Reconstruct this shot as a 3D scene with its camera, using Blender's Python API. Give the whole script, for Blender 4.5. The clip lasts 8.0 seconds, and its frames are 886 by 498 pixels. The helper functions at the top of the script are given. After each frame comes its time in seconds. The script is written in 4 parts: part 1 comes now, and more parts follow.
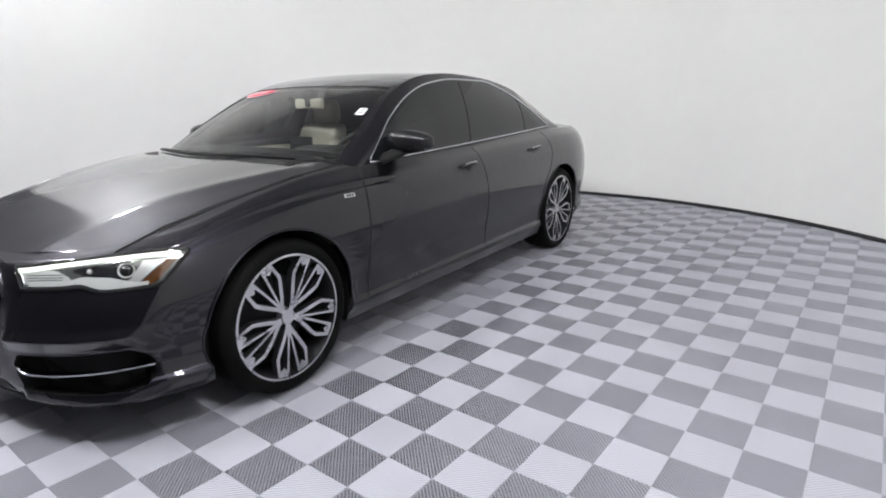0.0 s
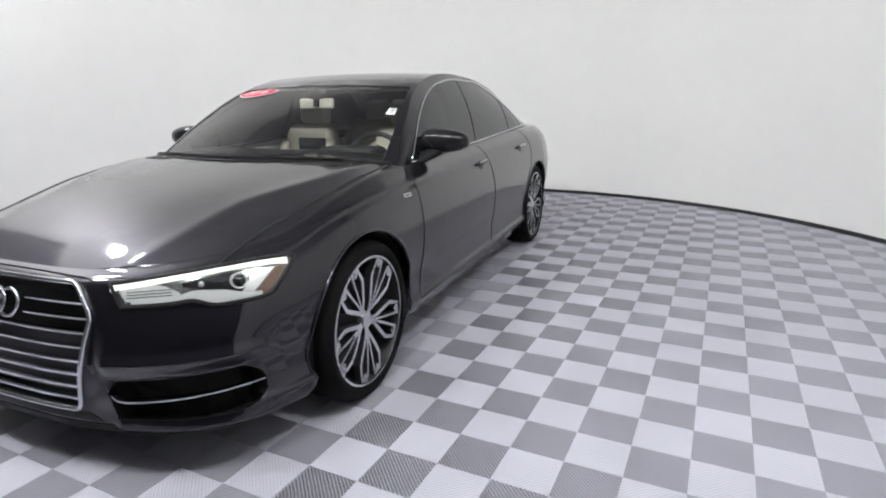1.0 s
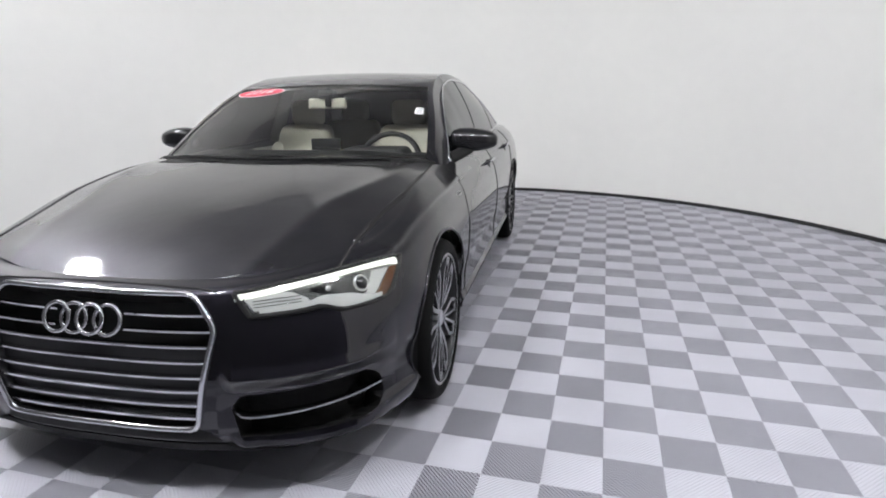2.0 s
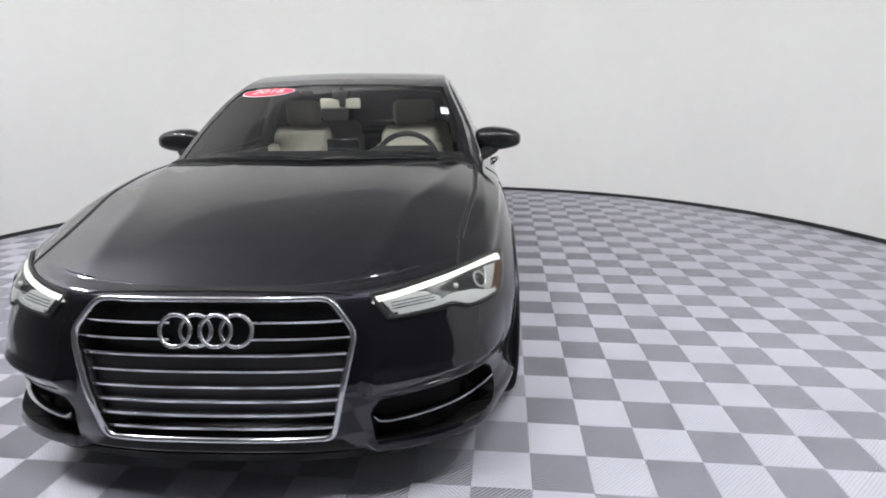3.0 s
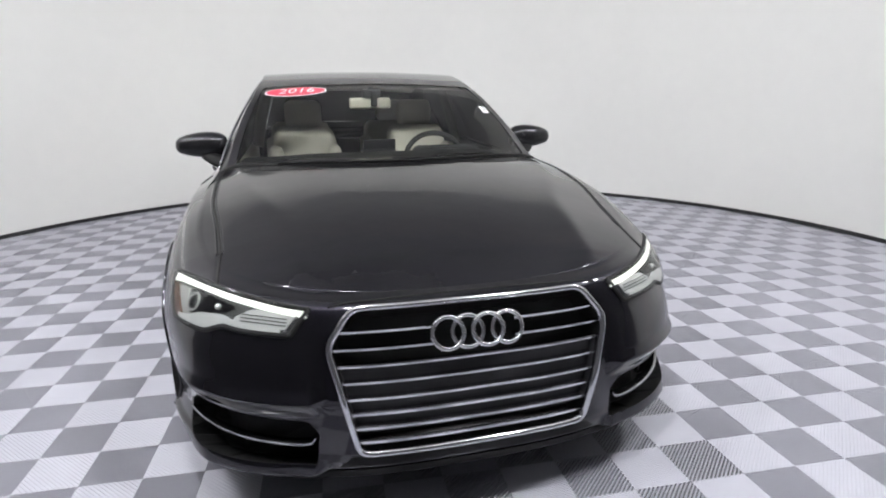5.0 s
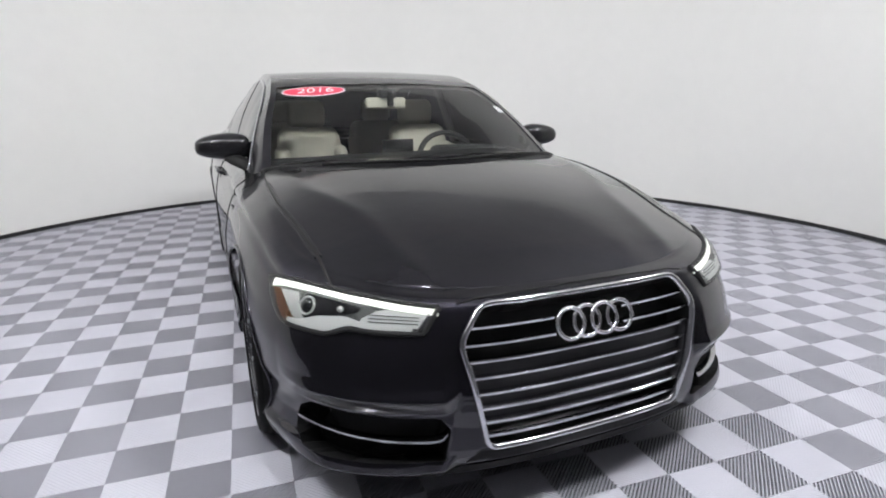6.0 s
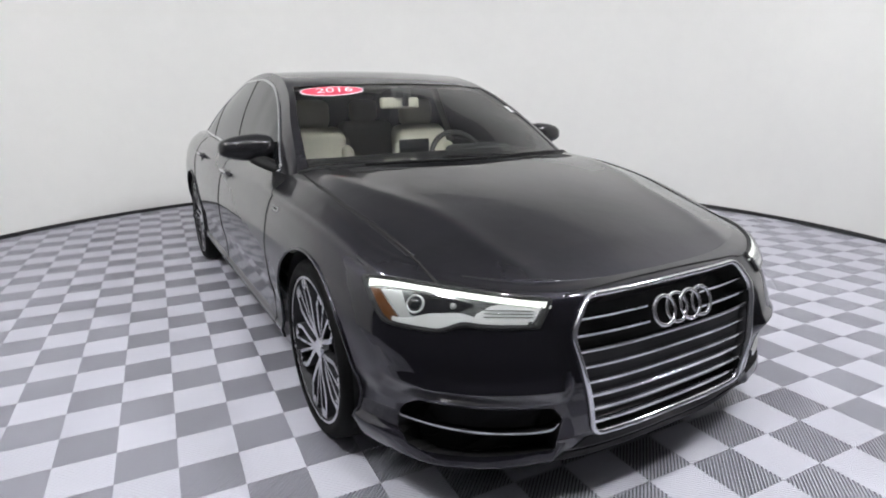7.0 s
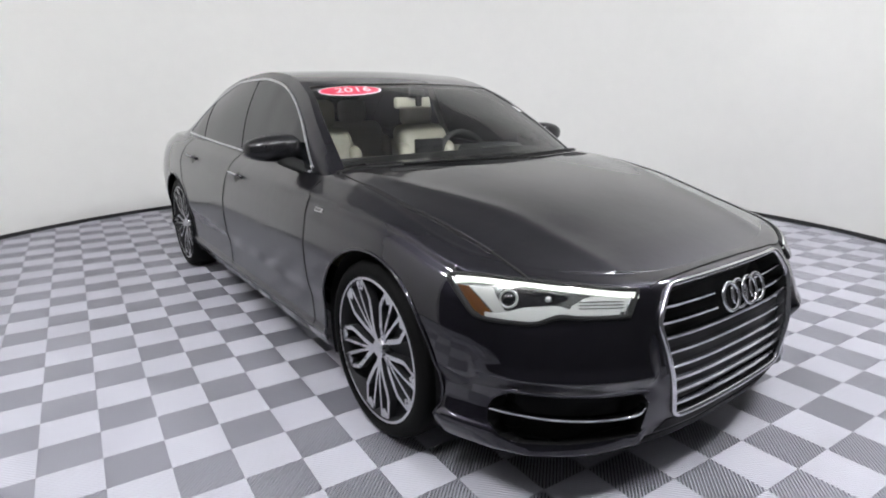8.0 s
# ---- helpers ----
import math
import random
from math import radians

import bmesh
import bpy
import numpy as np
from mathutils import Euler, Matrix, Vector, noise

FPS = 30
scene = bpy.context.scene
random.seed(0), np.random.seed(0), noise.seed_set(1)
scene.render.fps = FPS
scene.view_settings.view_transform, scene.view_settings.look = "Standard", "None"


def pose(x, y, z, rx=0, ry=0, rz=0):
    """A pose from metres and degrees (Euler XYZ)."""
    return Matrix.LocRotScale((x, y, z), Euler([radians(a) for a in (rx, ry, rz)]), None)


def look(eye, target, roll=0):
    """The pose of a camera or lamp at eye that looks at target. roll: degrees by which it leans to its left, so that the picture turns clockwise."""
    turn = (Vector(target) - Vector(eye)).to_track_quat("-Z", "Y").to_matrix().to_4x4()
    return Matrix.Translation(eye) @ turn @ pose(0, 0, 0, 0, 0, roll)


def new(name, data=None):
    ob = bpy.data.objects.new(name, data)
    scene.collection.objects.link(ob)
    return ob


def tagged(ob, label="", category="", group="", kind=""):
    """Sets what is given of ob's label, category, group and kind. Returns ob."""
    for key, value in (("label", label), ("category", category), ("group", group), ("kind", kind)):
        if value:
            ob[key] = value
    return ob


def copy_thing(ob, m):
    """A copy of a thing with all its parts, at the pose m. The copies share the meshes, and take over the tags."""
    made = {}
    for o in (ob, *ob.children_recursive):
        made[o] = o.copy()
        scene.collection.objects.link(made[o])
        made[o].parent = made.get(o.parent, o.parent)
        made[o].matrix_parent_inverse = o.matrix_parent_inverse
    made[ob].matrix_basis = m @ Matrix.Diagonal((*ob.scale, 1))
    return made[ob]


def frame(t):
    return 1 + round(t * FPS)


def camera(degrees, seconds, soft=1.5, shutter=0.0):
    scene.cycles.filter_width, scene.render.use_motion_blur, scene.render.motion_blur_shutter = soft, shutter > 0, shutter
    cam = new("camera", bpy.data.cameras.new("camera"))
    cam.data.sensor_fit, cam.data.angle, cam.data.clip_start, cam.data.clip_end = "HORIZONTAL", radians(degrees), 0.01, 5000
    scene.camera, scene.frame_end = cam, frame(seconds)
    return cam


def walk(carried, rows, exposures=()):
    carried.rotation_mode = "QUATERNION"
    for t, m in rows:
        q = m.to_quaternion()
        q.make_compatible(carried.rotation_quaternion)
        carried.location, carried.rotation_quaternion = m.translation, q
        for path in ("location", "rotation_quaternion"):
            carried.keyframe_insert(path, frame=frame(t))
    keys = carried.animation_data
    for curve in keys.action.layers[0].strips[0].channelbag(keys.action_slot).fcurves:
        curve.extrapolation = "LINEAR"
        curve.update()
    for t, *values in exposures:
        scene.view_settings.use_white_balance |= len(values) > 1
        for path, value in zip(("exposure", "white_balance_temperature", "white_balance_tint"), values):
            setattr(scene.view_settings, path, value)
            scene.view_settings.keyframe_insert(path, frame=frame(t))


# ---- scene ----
# ---- camera: an orbit round the middle of the round booth ----
cam = camera(76.04, 8.0, soft=1.9, shutter=0.4)
BOOTH = Vector((0.307, 1.612, 0.0))     # middle of the booth
ORBIT, EYE_Z = 3.960, 1.224
# seconds and bearing on the orbit (degrees); the camera always looks the same way past the middle
ROWS = [(0.0, 37.55), (0.5, 31.93), (1.0, 26.03), (1.5, 20.88), (1.7, 18.75), (2.8, 8.15), (3.0, 6.10), (3.5, 2.00), (4.0, -2.70), (4.5, -7.02),
        (4.7, -8.72), (5.8, -17.70), (6.0, -19.25), (6.5, -22.99), (7.0, -26.40), (7.5, -29.78), (8.0, -32.75)]


def orbit(bearing):
    b = radians(bearing)
    eye = BOOTH + Vector((math.sin(b) * ORBIT, -math.cos(b) * ORBIT, EYE_Z))
    a, p = radians(bearing - 3.58), radians(-14.745)
    ahead = Vector((-math.sin(a) * math.cos(p), math.cos(a) * math.cos(p), math.sin(p)))
    return look(eye, eye + ahead, -0.60)


walk(cam, [(t, orbit(b)) for t, b in ROWS])

# ---- light: white booth with a ring of ceiling panels ----
world = bpy.data.worlds.new("world")
scene.world = world
world.use_nodes = True
world.node_tree.nodes["Background"].inputs["Color"].default_value = (0.8, 0.85, 1.0, 1)
world.node_tree.nodes["Background"].inputs["Strength"].default_value = 0.02
scene.view_settings.exposure = -0.30
PANEL_POWER = 300.0
WALL_R, WALL_H = 4.09, 4.0


# ---- materials ----
def mat(name, color, rough=0.5, metal=0.0, **more):
    m = bpy.data.materials.new(name)
    m.use_nodes = True
    b = m.node_tree.nodes["Principled BSDF"]
    b.inputs["Base Color"].default_value = (*color, 1)
    b.inputs["Roughness"].default_value = rough
    b.inputs["Metallic"].default_value = metal
    for key, value in more.items():
        b.inputs[key.replace("_", " ")].default_value = value
    return m


def noisy(m, scale, lo, hi, rough=None, bump=0.0, detail=5.0, object_space=False):
    """Two-scale colour variation between lo and hi, with roughness range and bump."""
    nt, b = m.node_tree, m.node_tree.nodes["Principled BSDF"]
    tc = nt.nodes.new("ShaderNodeTexCoord")
    big, small = nt.nodes.new("ShaderNodeTexNoise"), nt.nodes.new("ShaderNodeTexNoise")
    big.inputs["Scale"].default_value, small.inputs["Scale"].default_value = scale, scale * 14
    big.inputs["Detail"].default_value = small.inputs["Detail"].default_value = detail
    mixn = nt.nodes.new("ShaderNodeMath")
    mixn.operation = "MULTIPLY_ADD"
    mixn.inputs[1].default_value = 0.35
    ramp = nt.nodes.new("ShaderNodeValToRGB")
    ramp.color_ramp.elements[0].position, ramp.color_ramp.elements[1].position = 0.45, 0.9
    ramp.color_ramp.elements[0].color, ramp.color_ramp.elements[1].color = (*lo, 1), (*hi, 1)
    for n in (big, small):
        nt.links.new(tc.outputs["Object"], n.inputs["Vector"])
    nt.links.new(small.outputs["Fac"], mixn.inputs[0])
    nt.links.new(big.outputs["Fac"], mixn.inputs[2])
    nt.links.new(mixn.outputs[0], ramp.inputs["Fac"])
    nt.links.new(ramp.outputs["Color"], b.inputs["Base Color"])
    if rough:
        mr = nt.nodes.new("ShaderNodeMapRange")
        mr.inputs["From Min"].default_value, mr.inputs["From Max"].default_value = 0.45, 0.9
        mr.inputs["To Min"].default_value, mr.inputs["To Max"].default_value = rough
        nt.links.new(mixn.outputs[0], mr.inputs["Value"])
        nt.links.new(mr.outputs[0], b.inputs["Roughness"])
    if bump:
        bn = nt.nodes.new("ShaderNodeBump")
        bn.inputs["Strength"].default_value, bn.inputs["Distance"].default_value = bump, 0.002
        nt.links.new(small.outputs["Fac"], bn.inputs["Height"])
        nt.links.new(bn.outputs["Normal"], b.inputs["Normal"])
    return m


M_WALL = noisy(mat("booth_wall_paint", (0.8, 0.8, 0.8), 0.7), 0.5, (0.785, 0.78, 0.755), (0.835, 0.83, 0.80), (0.55, 0.8), 0.1)
M_CEIL = noisy(mat("ceiling_paint", (0.1, 0.1, 0.1), 0.8), 0.6, (0.45, 0.45, 0.46), (0.52, 0.52, 0.53))
M_SKIRT = noisy(mat("black_vinyl", (0.02, 0.02, 0.02), 0.5), 3, (0.015, 0.015, 0.016), (0.03, 0.03, 0.032), (0.4, 0.7))
M_BACKDROP = noisy(mat("dark_backdrop", (0.07, 0.07, 0.075), 0.85), 4, (0.065, 0.065, 0.07), (0.10, 0.10, 0.105), (0.75, 0.95), 0.2)
M_SUB = noisy(mat("subfloor", (0.3, 0.3, 0.32), 0.8), 2, (0.35, 0.35, 0.38), (0.42, 0.42, 0.45))
M_PANEL = mat("led_panel", (0.9, 0.9, 0.9), 0.5)
M_PANEL.node_tree.nodes["Principled BSDF"].inputs["Emission Color"].default_value = (0.955, 0.962, 1.0, 1)
M_PANEL.node_tree.nodes["Principled BSDF"].inputs["Emission Strength"].default_value = PANEL_POWER
M_WHITE_METAL = mat("white_metal", (0.8, 0.8, 0.8), 0.4)


def tile_mat(name, lo, hi, rough):
    """Moulded plastic of the floor tiles, each tile slightly different, with scuffs."""
    m = mat(name, lo, rough)
    nt, b = m.node_tree, m.node_tree.nodes["Principled BSDF"]
    tc, info, geo = nt.nodes.new("ShaderNodeTexCoord"), nt.nodes.new("ShaderNodeObjectInfo"), nt.nodes.new("ShaderNodeNewGeometry")
    noise_n, scuff = nt.nodes.new("ShaderNodeTexNoise"), nt.nodes.new("ShaderNodeTexNoise")
    noise_n.inputs["Scale"].default_value, scuff.inputs["Scale"].default_value = 2.2, 60
    scuff.inputs["Detail"].default_value = 6
    nt.links.new(geo.outputs["Position"], noise_n.inputs["Vector"])
    nt.links.new(tc.outputs["Object"], scuff.inputs["Vector"])
    both, three = nt.nodes.new("ShaderNodeMath"), nt.nodes.new("ShaderNodeMath")
    both.operation = three.operation = "MULTIPLY_ADD"
    both.inputs[1].default_value, three.inputs[1].default_value = 0.35, 0.3
    nt.links.new(info.outputs["Random"], both.inputs[0])
    nt.links.new(noise_n.outputs["Fac"], both.inputs[2])
    nt.links.new(scuff.outputs["Fac"], three.inputs[0])
    nt.links.new(both.outputs[0], three.inputs[2])
    ramp = nt.nodes.new("ShaderNodeValToRGB")
    ramp.color_ramp.elements[0].position, ramp.color_ramp.elements[1].position = 0.45, 1.15
    ramp.color_ramp.elements[0].color, ramp.color_ramp.elements[1].color = (*lo, 1), (*hi, 1)
    nt.links.new(three.outputs[0], ramp.inputs["Fac"])
    nt.links.new(ramp.outputs["Color"], b.inputs["Base Color"])
    mr = nt.nodes.new("ShaderNodeMapRange")
    mr.inputs["To Min"].default_value, mr.inputs["To Max"].default_value = rough - 0.08, rough + 0.12
    nt.links.new(scuff.outputs["Fac"], mr.inputs["Value"])
    nt.links.new(mr.outputs[0], b.inputs["Roughness"])
    return m


TILE, TILE_TURN = 0.1985, radians(-3.685)
TILE_U0, TILE_V0 = -0.0386, -0.4133
M_TILE_DARK = tile_mat("grey_tile", (0.310, 0.310, 0.348), (0.360, 0.360, 0.402), 0.34)
# near-black bed: shade between the ribs, put into the colour
M_RIB_SHADE = tile_mat("grey_tile_rib_shade", (0.03, 0.03, 0.035), (0.05, 0.05, 0.056), 0.45)
M_TILE_LIGHT = tile_mat("white_tile", (0.43, 0.43, 0.48), (0.485, 0.485, 0.535), 0.4)

M_PAINT = mat("graphite_paint", (0.0075, 0.0072, 0.0105), 0.38, 1.0, Coat_Weight=1.0, Coat_Roughness=0.045, Coat_IOR=1.54)
noisy(M_PAINT, 1.2, (0.0105, 0.0097, 0.0150), (0.0135, 0.0123, 0.0190))
# faint waviness of the lacquer
_t = M_PAINT.node_tree
_c = _t.nodes.new("ShaderNodeTexCoord")
_n = _t.nodes.new("ShaderNodeTexNoise")
_n.inputs["Scale"].default_value, _n.inputs["Detail"].default_value = 7.0, 3.0
_b = _t.nodes.new("ShaderNodeBump")
_b.inputs["Strength"].default_value, _b.inputs["Distance"].default_value = 0.25, 0.004
_t.links.new(_c.outputs["Object"], _n.inputs["Vector"])
_t.links.new(_n.outputs["Fac"], _b.inputs["Height"])
for _s in ("Normal", "Coat Normal"):
    _t.links.new(_b.outputs["Normal"], _t.nodes["Principled BSDF"].inputs[_s])
M_MIRROR_SHELL = noisy(mat("mirror_shell", (0.008, 0.008, 0.009), 0.22, 0.0, Specular_IOR_Level=0.35), 5, (0.006, 0.006, 0.007), (0.010, 0.010, 0.011), (0.16, 0.26))
M_BLACK_GLOSS = mat("gloss_black_plastic", (0.008, 0.008, 0.009), 0.12)
M_BLACK = noisy(mat("black_plastic", (0.008, 0.008, 0.008), 0.6, 0.0, Specular_IOR_Level=0.2), 6, (0.005, 0.005, 0.005), (0.01, 0.01, 0.01), (0.5, 0.75))
M_MESH = noisy(mat("grey_grille_plate", (0.03, 0.03, 0.033), 0.4), 9, (0.022, 0.022, 0.025), (0.034, 0.034, 0.038), (0.35, 0.5), 0.3)
M_GAP = mat("panel_gap_black", (0.004, 0.004, 0.004), 0.8)
M_CHROME = noisy(mat("satin_chrome", (0.75, 0.75, 0.77), 0.2, 1.0), 8, (0.56, 0.56, 0.58), (0.68, 0.68, 0.70), (0.08, 0.15))
M_CHROME_DARK = noisy(mat("dark_satin_chrome", (0.3, 0.3, 0.31), 0.2, 1.0), 8, (0.34, 0.34, 0.35), (0.44, 0.44, 0.45), (0.12, 0.2))
M_GLASS_DARK = mat("tinted_glass", (0.008, 0.009, 0.01), 0.04)
M_RUBBER = noisy(mat("tyre_rubber", (0.015, 0.015, 0.015), 0.65, 0.0, Specular_IOR_Level=0.06), 5, (0.004, 0.004, 0.004), (0.008, 0.008, 0.008), (0.5, 0.75), 0.2)
M_RIM = noisy(mat("machined_alloy", (0.62, 0.62, 0.64), 0.3, 1.0), 7, (0.56, 0.56, 0.58), (0.68, 0.68, 0.70), (0.24, 0.36))
M_RIM_DARK = mat("graphite_rim_paint", (0.02, 0.02, 0.022), 0.5, 0.2)
M_LEATHER = noisy(mat("beige_leather", (0.55, 0.5, 0.4), 0.5), 4, (0.52, 0.49, 0.40), (0.60, 0.57, 0.47), (0.4, 0.6), 0.3)
M_LINER = noisy(mat("pale_headliner", (0.5, 0.47, 0.42), 0.9), 5, (0.46, 0.44, 0.38), (0.54, 0.51, 0.45), (0.8, 0.95), 0.2)
M_PILLAR = noisy(mat("grey_pillar_trim", (0.15, 0.145, 0.13), 0.8), 5, (0.13, 0.125, 0.11), (0.17, 0.165, 0.15), (0.7, 0.9), 0.2)
M_DASH = noisy(mat("dark_dash", (0.02, 0.02, 0.02), 0.6, 0.0, Specular_IOR_Level=0.2), 6, (0.015, 0.015, 0.016), (0.03, 0.03, 0.03), (0.5, 0.7), 0.2)
M_AMBER = mat("amber_lens", (0.085, 0.030, 0.006), 0.1, 0.0, Coat_Weight=1.0)
M_LAMP = mat("lamp_reflector", (0.66, 0.67, 0.65), 0.22, 0.6)
M_LAMP_DARK = mat("smoked_chrome", (0.27, 0.28, 0.27), 0.16, 0.8)
M_LAMP_WHITE = mat("lamp_white_plastic", (0.48, 0.49, 0.475), 0.3)
M_DRL = mat("led_light_guide", (0.9, 0.9, 0.85), 0.3)
M_DRL.node_tree.nodes["Principled BSDF"].inputs["Emission Color"].default_value = (0.92, 1.0, 0.9, 1)
M_DRL.node_tree.nodes["Principled BSDF"].inputs["Emission Strength"].default_value = 0.43
M_RED = mat("red_sticker", (0.55, 0.02, 0.06), 0.4)
M_STICK_WHITE = mat("white_sticker", (0.8, 0.8, 0.8), 0.4)


def clear_glass(name, tint, ior=1.5):
    """Thin glass: clear with a sharp gloss."""
    m = bpy.data.materials.new(name)
    m.use_nodes = True
    nt = m.node_tree
    nt.nodes.remove(nt.nodes["Principled BSDF"])
    tr, gl, mx, fr = (nt.nodes.new(k) for k in ("ShaderNodeBsdfTransparent", "ShaderNodeBsdfGlossy", "ShaderNodeMixShader", "ShaderNodeFresnel"))
    tr.inputs["Color"].default_value = (*tint, 1)
    gl.inputs["Roughness"].default_value = 0.02
    fr.inputs["IOR"].default_value = ior
    nt.links.new(fr.outputs[0], mx.inputs[0])
    nt.links.new(tr.outputs[0], mx.inputs[1])
    nt.links.new(gl.outputs[0], mx.inputs[2])
    nt.links.new(mx.outputs[0], nt.nodes["Material Output"].inputs["Surface"])
    return m


M_WINDSHIELD = clear_glass("windshield_glass", (0.80, 0.84, 0.80), 1.62)
M_LENS = clear_glass("lens_glass", (0.93, 0.94, 0.94))


# ---- mesh helpers ----
def mesh_ob(name, verts, faces, material, parent=None, label="", smooth=True, normals=None):
    me = bpy.data.meshes.new(name)
    me.from_pydata([tuple(v) for v in verts], [], [tuple(f) for f in faces])
    me.materials.append(material)
    me.polygons.foreach_set("use_smooth", [smooth] * len(me.polygons))
    me.update()
    if normals is not None:
        me.normals_split_custom_set_from_vertices([tuple(n) for n in normals])
    ob = new(name, me)
    ob.parent = parent
    if label:
        tagged(ob, label)
    return ob


def part(name, bm, material, parent, label="", smooth=False):
    me = bpy.data.meshes.new(name)
    bm.to_mesh(me)
    bm.free()
    me.materials.append(material)
    me.polygons.foreach_set("use_smooth", [smooth] * len(me.polygons))
    ob = new(name, me)
    ob.parent = parent
    if label:
        tagged(ob, label)
    return ob


def empty(name, place=(0, 0, 0)):
    ob = new(name)
    ob.location = place
    return ob


def curve(*knots):
    """Smooth monotone cubic through (x, y) knots."""
    xs, ys = np.array([k[0] for k in knots], float), np.array([k[1] for k in knots], float)
    h, d = np.diff(xs), np.diff(ys) / np.diff(xs)
    m = np.zeros(len(xs))
    m[0], m[-1] = d[0], d[-1]
    for i in range(1, len(xs) - 1):
        if d[i - 1] * d[i] > 0:
            w1, w2 = 2 * h[i] + h[i - 1], h[i] + 2 * h[i - 1]
            m[i] = (w1 + w2) / (w1 / d[i - 1] + w2 / d[i])

    def at(x):
        x = np.clip(np.asarray(x, float), xs[0], xs[-1])
        i = np.clip(np.searchsorted(xs, x) - 1, 0, len(h) - 1)
        t = (x - xs[i]) / h[i]
        return ((1 + 2 * t) * (1 - t) ** 2 * ys[i] + t * (1 - t) ** 2 * h[i] * m[i]
                + t * t * (3 - 2 * t) * ys[i + 1] + t * t * (t - 1) * h[i] * m[i + 1])
    return at


def grid_faces(n, m, keep=None, flip=False):
    out = []
    for i in range(n - 1):
        for j in range(m - 1):
            if keep is None or keep(i, j):
                a, b, c, d = i * m + j, (i + 1) * m + j, (i + 1) * m + j + 1, i * m + j + 1
                out.append((d, c, b, a) if flip else (a, b, c, d))
    return out


def tube_data(pts, r, seg=8, closed=False, flat=1.0):
    """Verts and faces of a round bar along pts; flat squeezes it."""
    pts = [Vector(p) for p in pts]
    n, verts, faces = len(pts), [], []
    side = None
    for i, p in enumerate(pts):
        a = pts[(i - 1) % n] if (closed or i > 0) else p
        b = pts[(i + 1) % n] if (closed or i < n - 1) else p
        d = (b - a).normalized()
        if side is None:
            side = d.orthogonal().normalized()
        side = (side - d * side.dot(d)).normalized()
        up = d.cross(side)
        for k in range(seg):
            t = 2 * math.pi * k / seg
            verts.append(p + side * (math.cos(t) * r) + up * (math.sin(t) * r * flat))
    rows = n if closed else n - 1
    for i in range(rows):
        for k in range(seg):
            a, b = i * seg + k, i * seg + (k + 1) % seg
            c, d = ((i + 1) % n) * seg + (k + 1) % seg, ((i + 1) % n) * seg + k
            faces.append((a, b, c, d))
    if not closed:
        faces.append(tuple(range(seg - 1, -1, -1)))
        faces.append(tuple((n - 1) * seg + k for k in range(seg)))
    return verts, faces


def tube(name, pts, r, material, parent, label="", seg=8, closed=False, flat=1.0):
    return mesh_ob(name, *tube_data(pts, r, seg, closed, flat), material, parent, label)


def rounded_box(size, bevel, seg=3):
    bm = bmesh.new()
    bmesh.ops.create_cube(bm, size=1)
    bmesh.ops.scale(bm, vec=size, verts=bm.verts)
    bmesh.ops.bevel(bm, geom=bm.edges[:], offset=bevel, segments=seg, profile=0.5, affect="EDGES")
    return bm


def spread(pts, n):
    """n points evenly along a polyline."""
    pts = np.array(pts, float)
    d = np.r_[0, np.cumsum(np.linalg.norm(np.diff(pts, axis=0), axis=1))]
    t = np.linspace(0, d[-1], n)
    return np.stack([np.interp(t, d, pts[:, k]) for k in range(pts.shape[1])], 1)


def smooth_line(pts, n):
    """n points on a smooth curve through pts."""
    pts = np.array(pts, float)
    d = np.r_[0, np.cumsum(np.linalg.norm(np.diff(pts, axis=0), axis=1))]
    cs = [curve(*zip(d, pts[:, k])) for k in range(pts.shape[1])]
    t = np.linspace(0, d[-1], n)
    return np.stack([c(t) for c in cs], 1)


# ---- the booth ----
def ring_wall(name, r0, r1, z0, z1, material, n=144, arc=(0.0, 360.0)):
    """A curved wall over an arc of bearings (degrees from -y towards +x), with thickness."""
    bm = bmesh.new()
    whole = arc[1] - arc[0] >= 360
    m = n if whole else n + 1
    rings = []
    for r, z in ((r0, z0), (r0, z1), (r1, z1), (r1, z0)):
        ring = []
        for k in range(m):
            t = radians(arc[0] + (arc[1] - arc[0]) * k / n)
            ring.append(bm.verts.new((BOOTH.x + r * math.sin(t), BOOTH.y - r * math.cos(t), z)))
        rings.append(ring)
    for i in range(4):
        for k in range(n):
            bm.faces.new((rings[i][k], rings[i][(k + 1) % m], rings[(i + 1) % 4][(k + 1) % m], rings[(i + 1) % 4][k]))
    if not whole:
        bm.faces.new([r[0] for r in rings])
        bm.faces.new([r[-1] for r in rings][::-1])
    bmesh.ops.recalc_face_normals(bm, faces=bm.faces)
    ob = part(name, bm, material, None, smooth=True)
    ob.data.set_sharp_from_angle(angle=radians(40))
    return ob


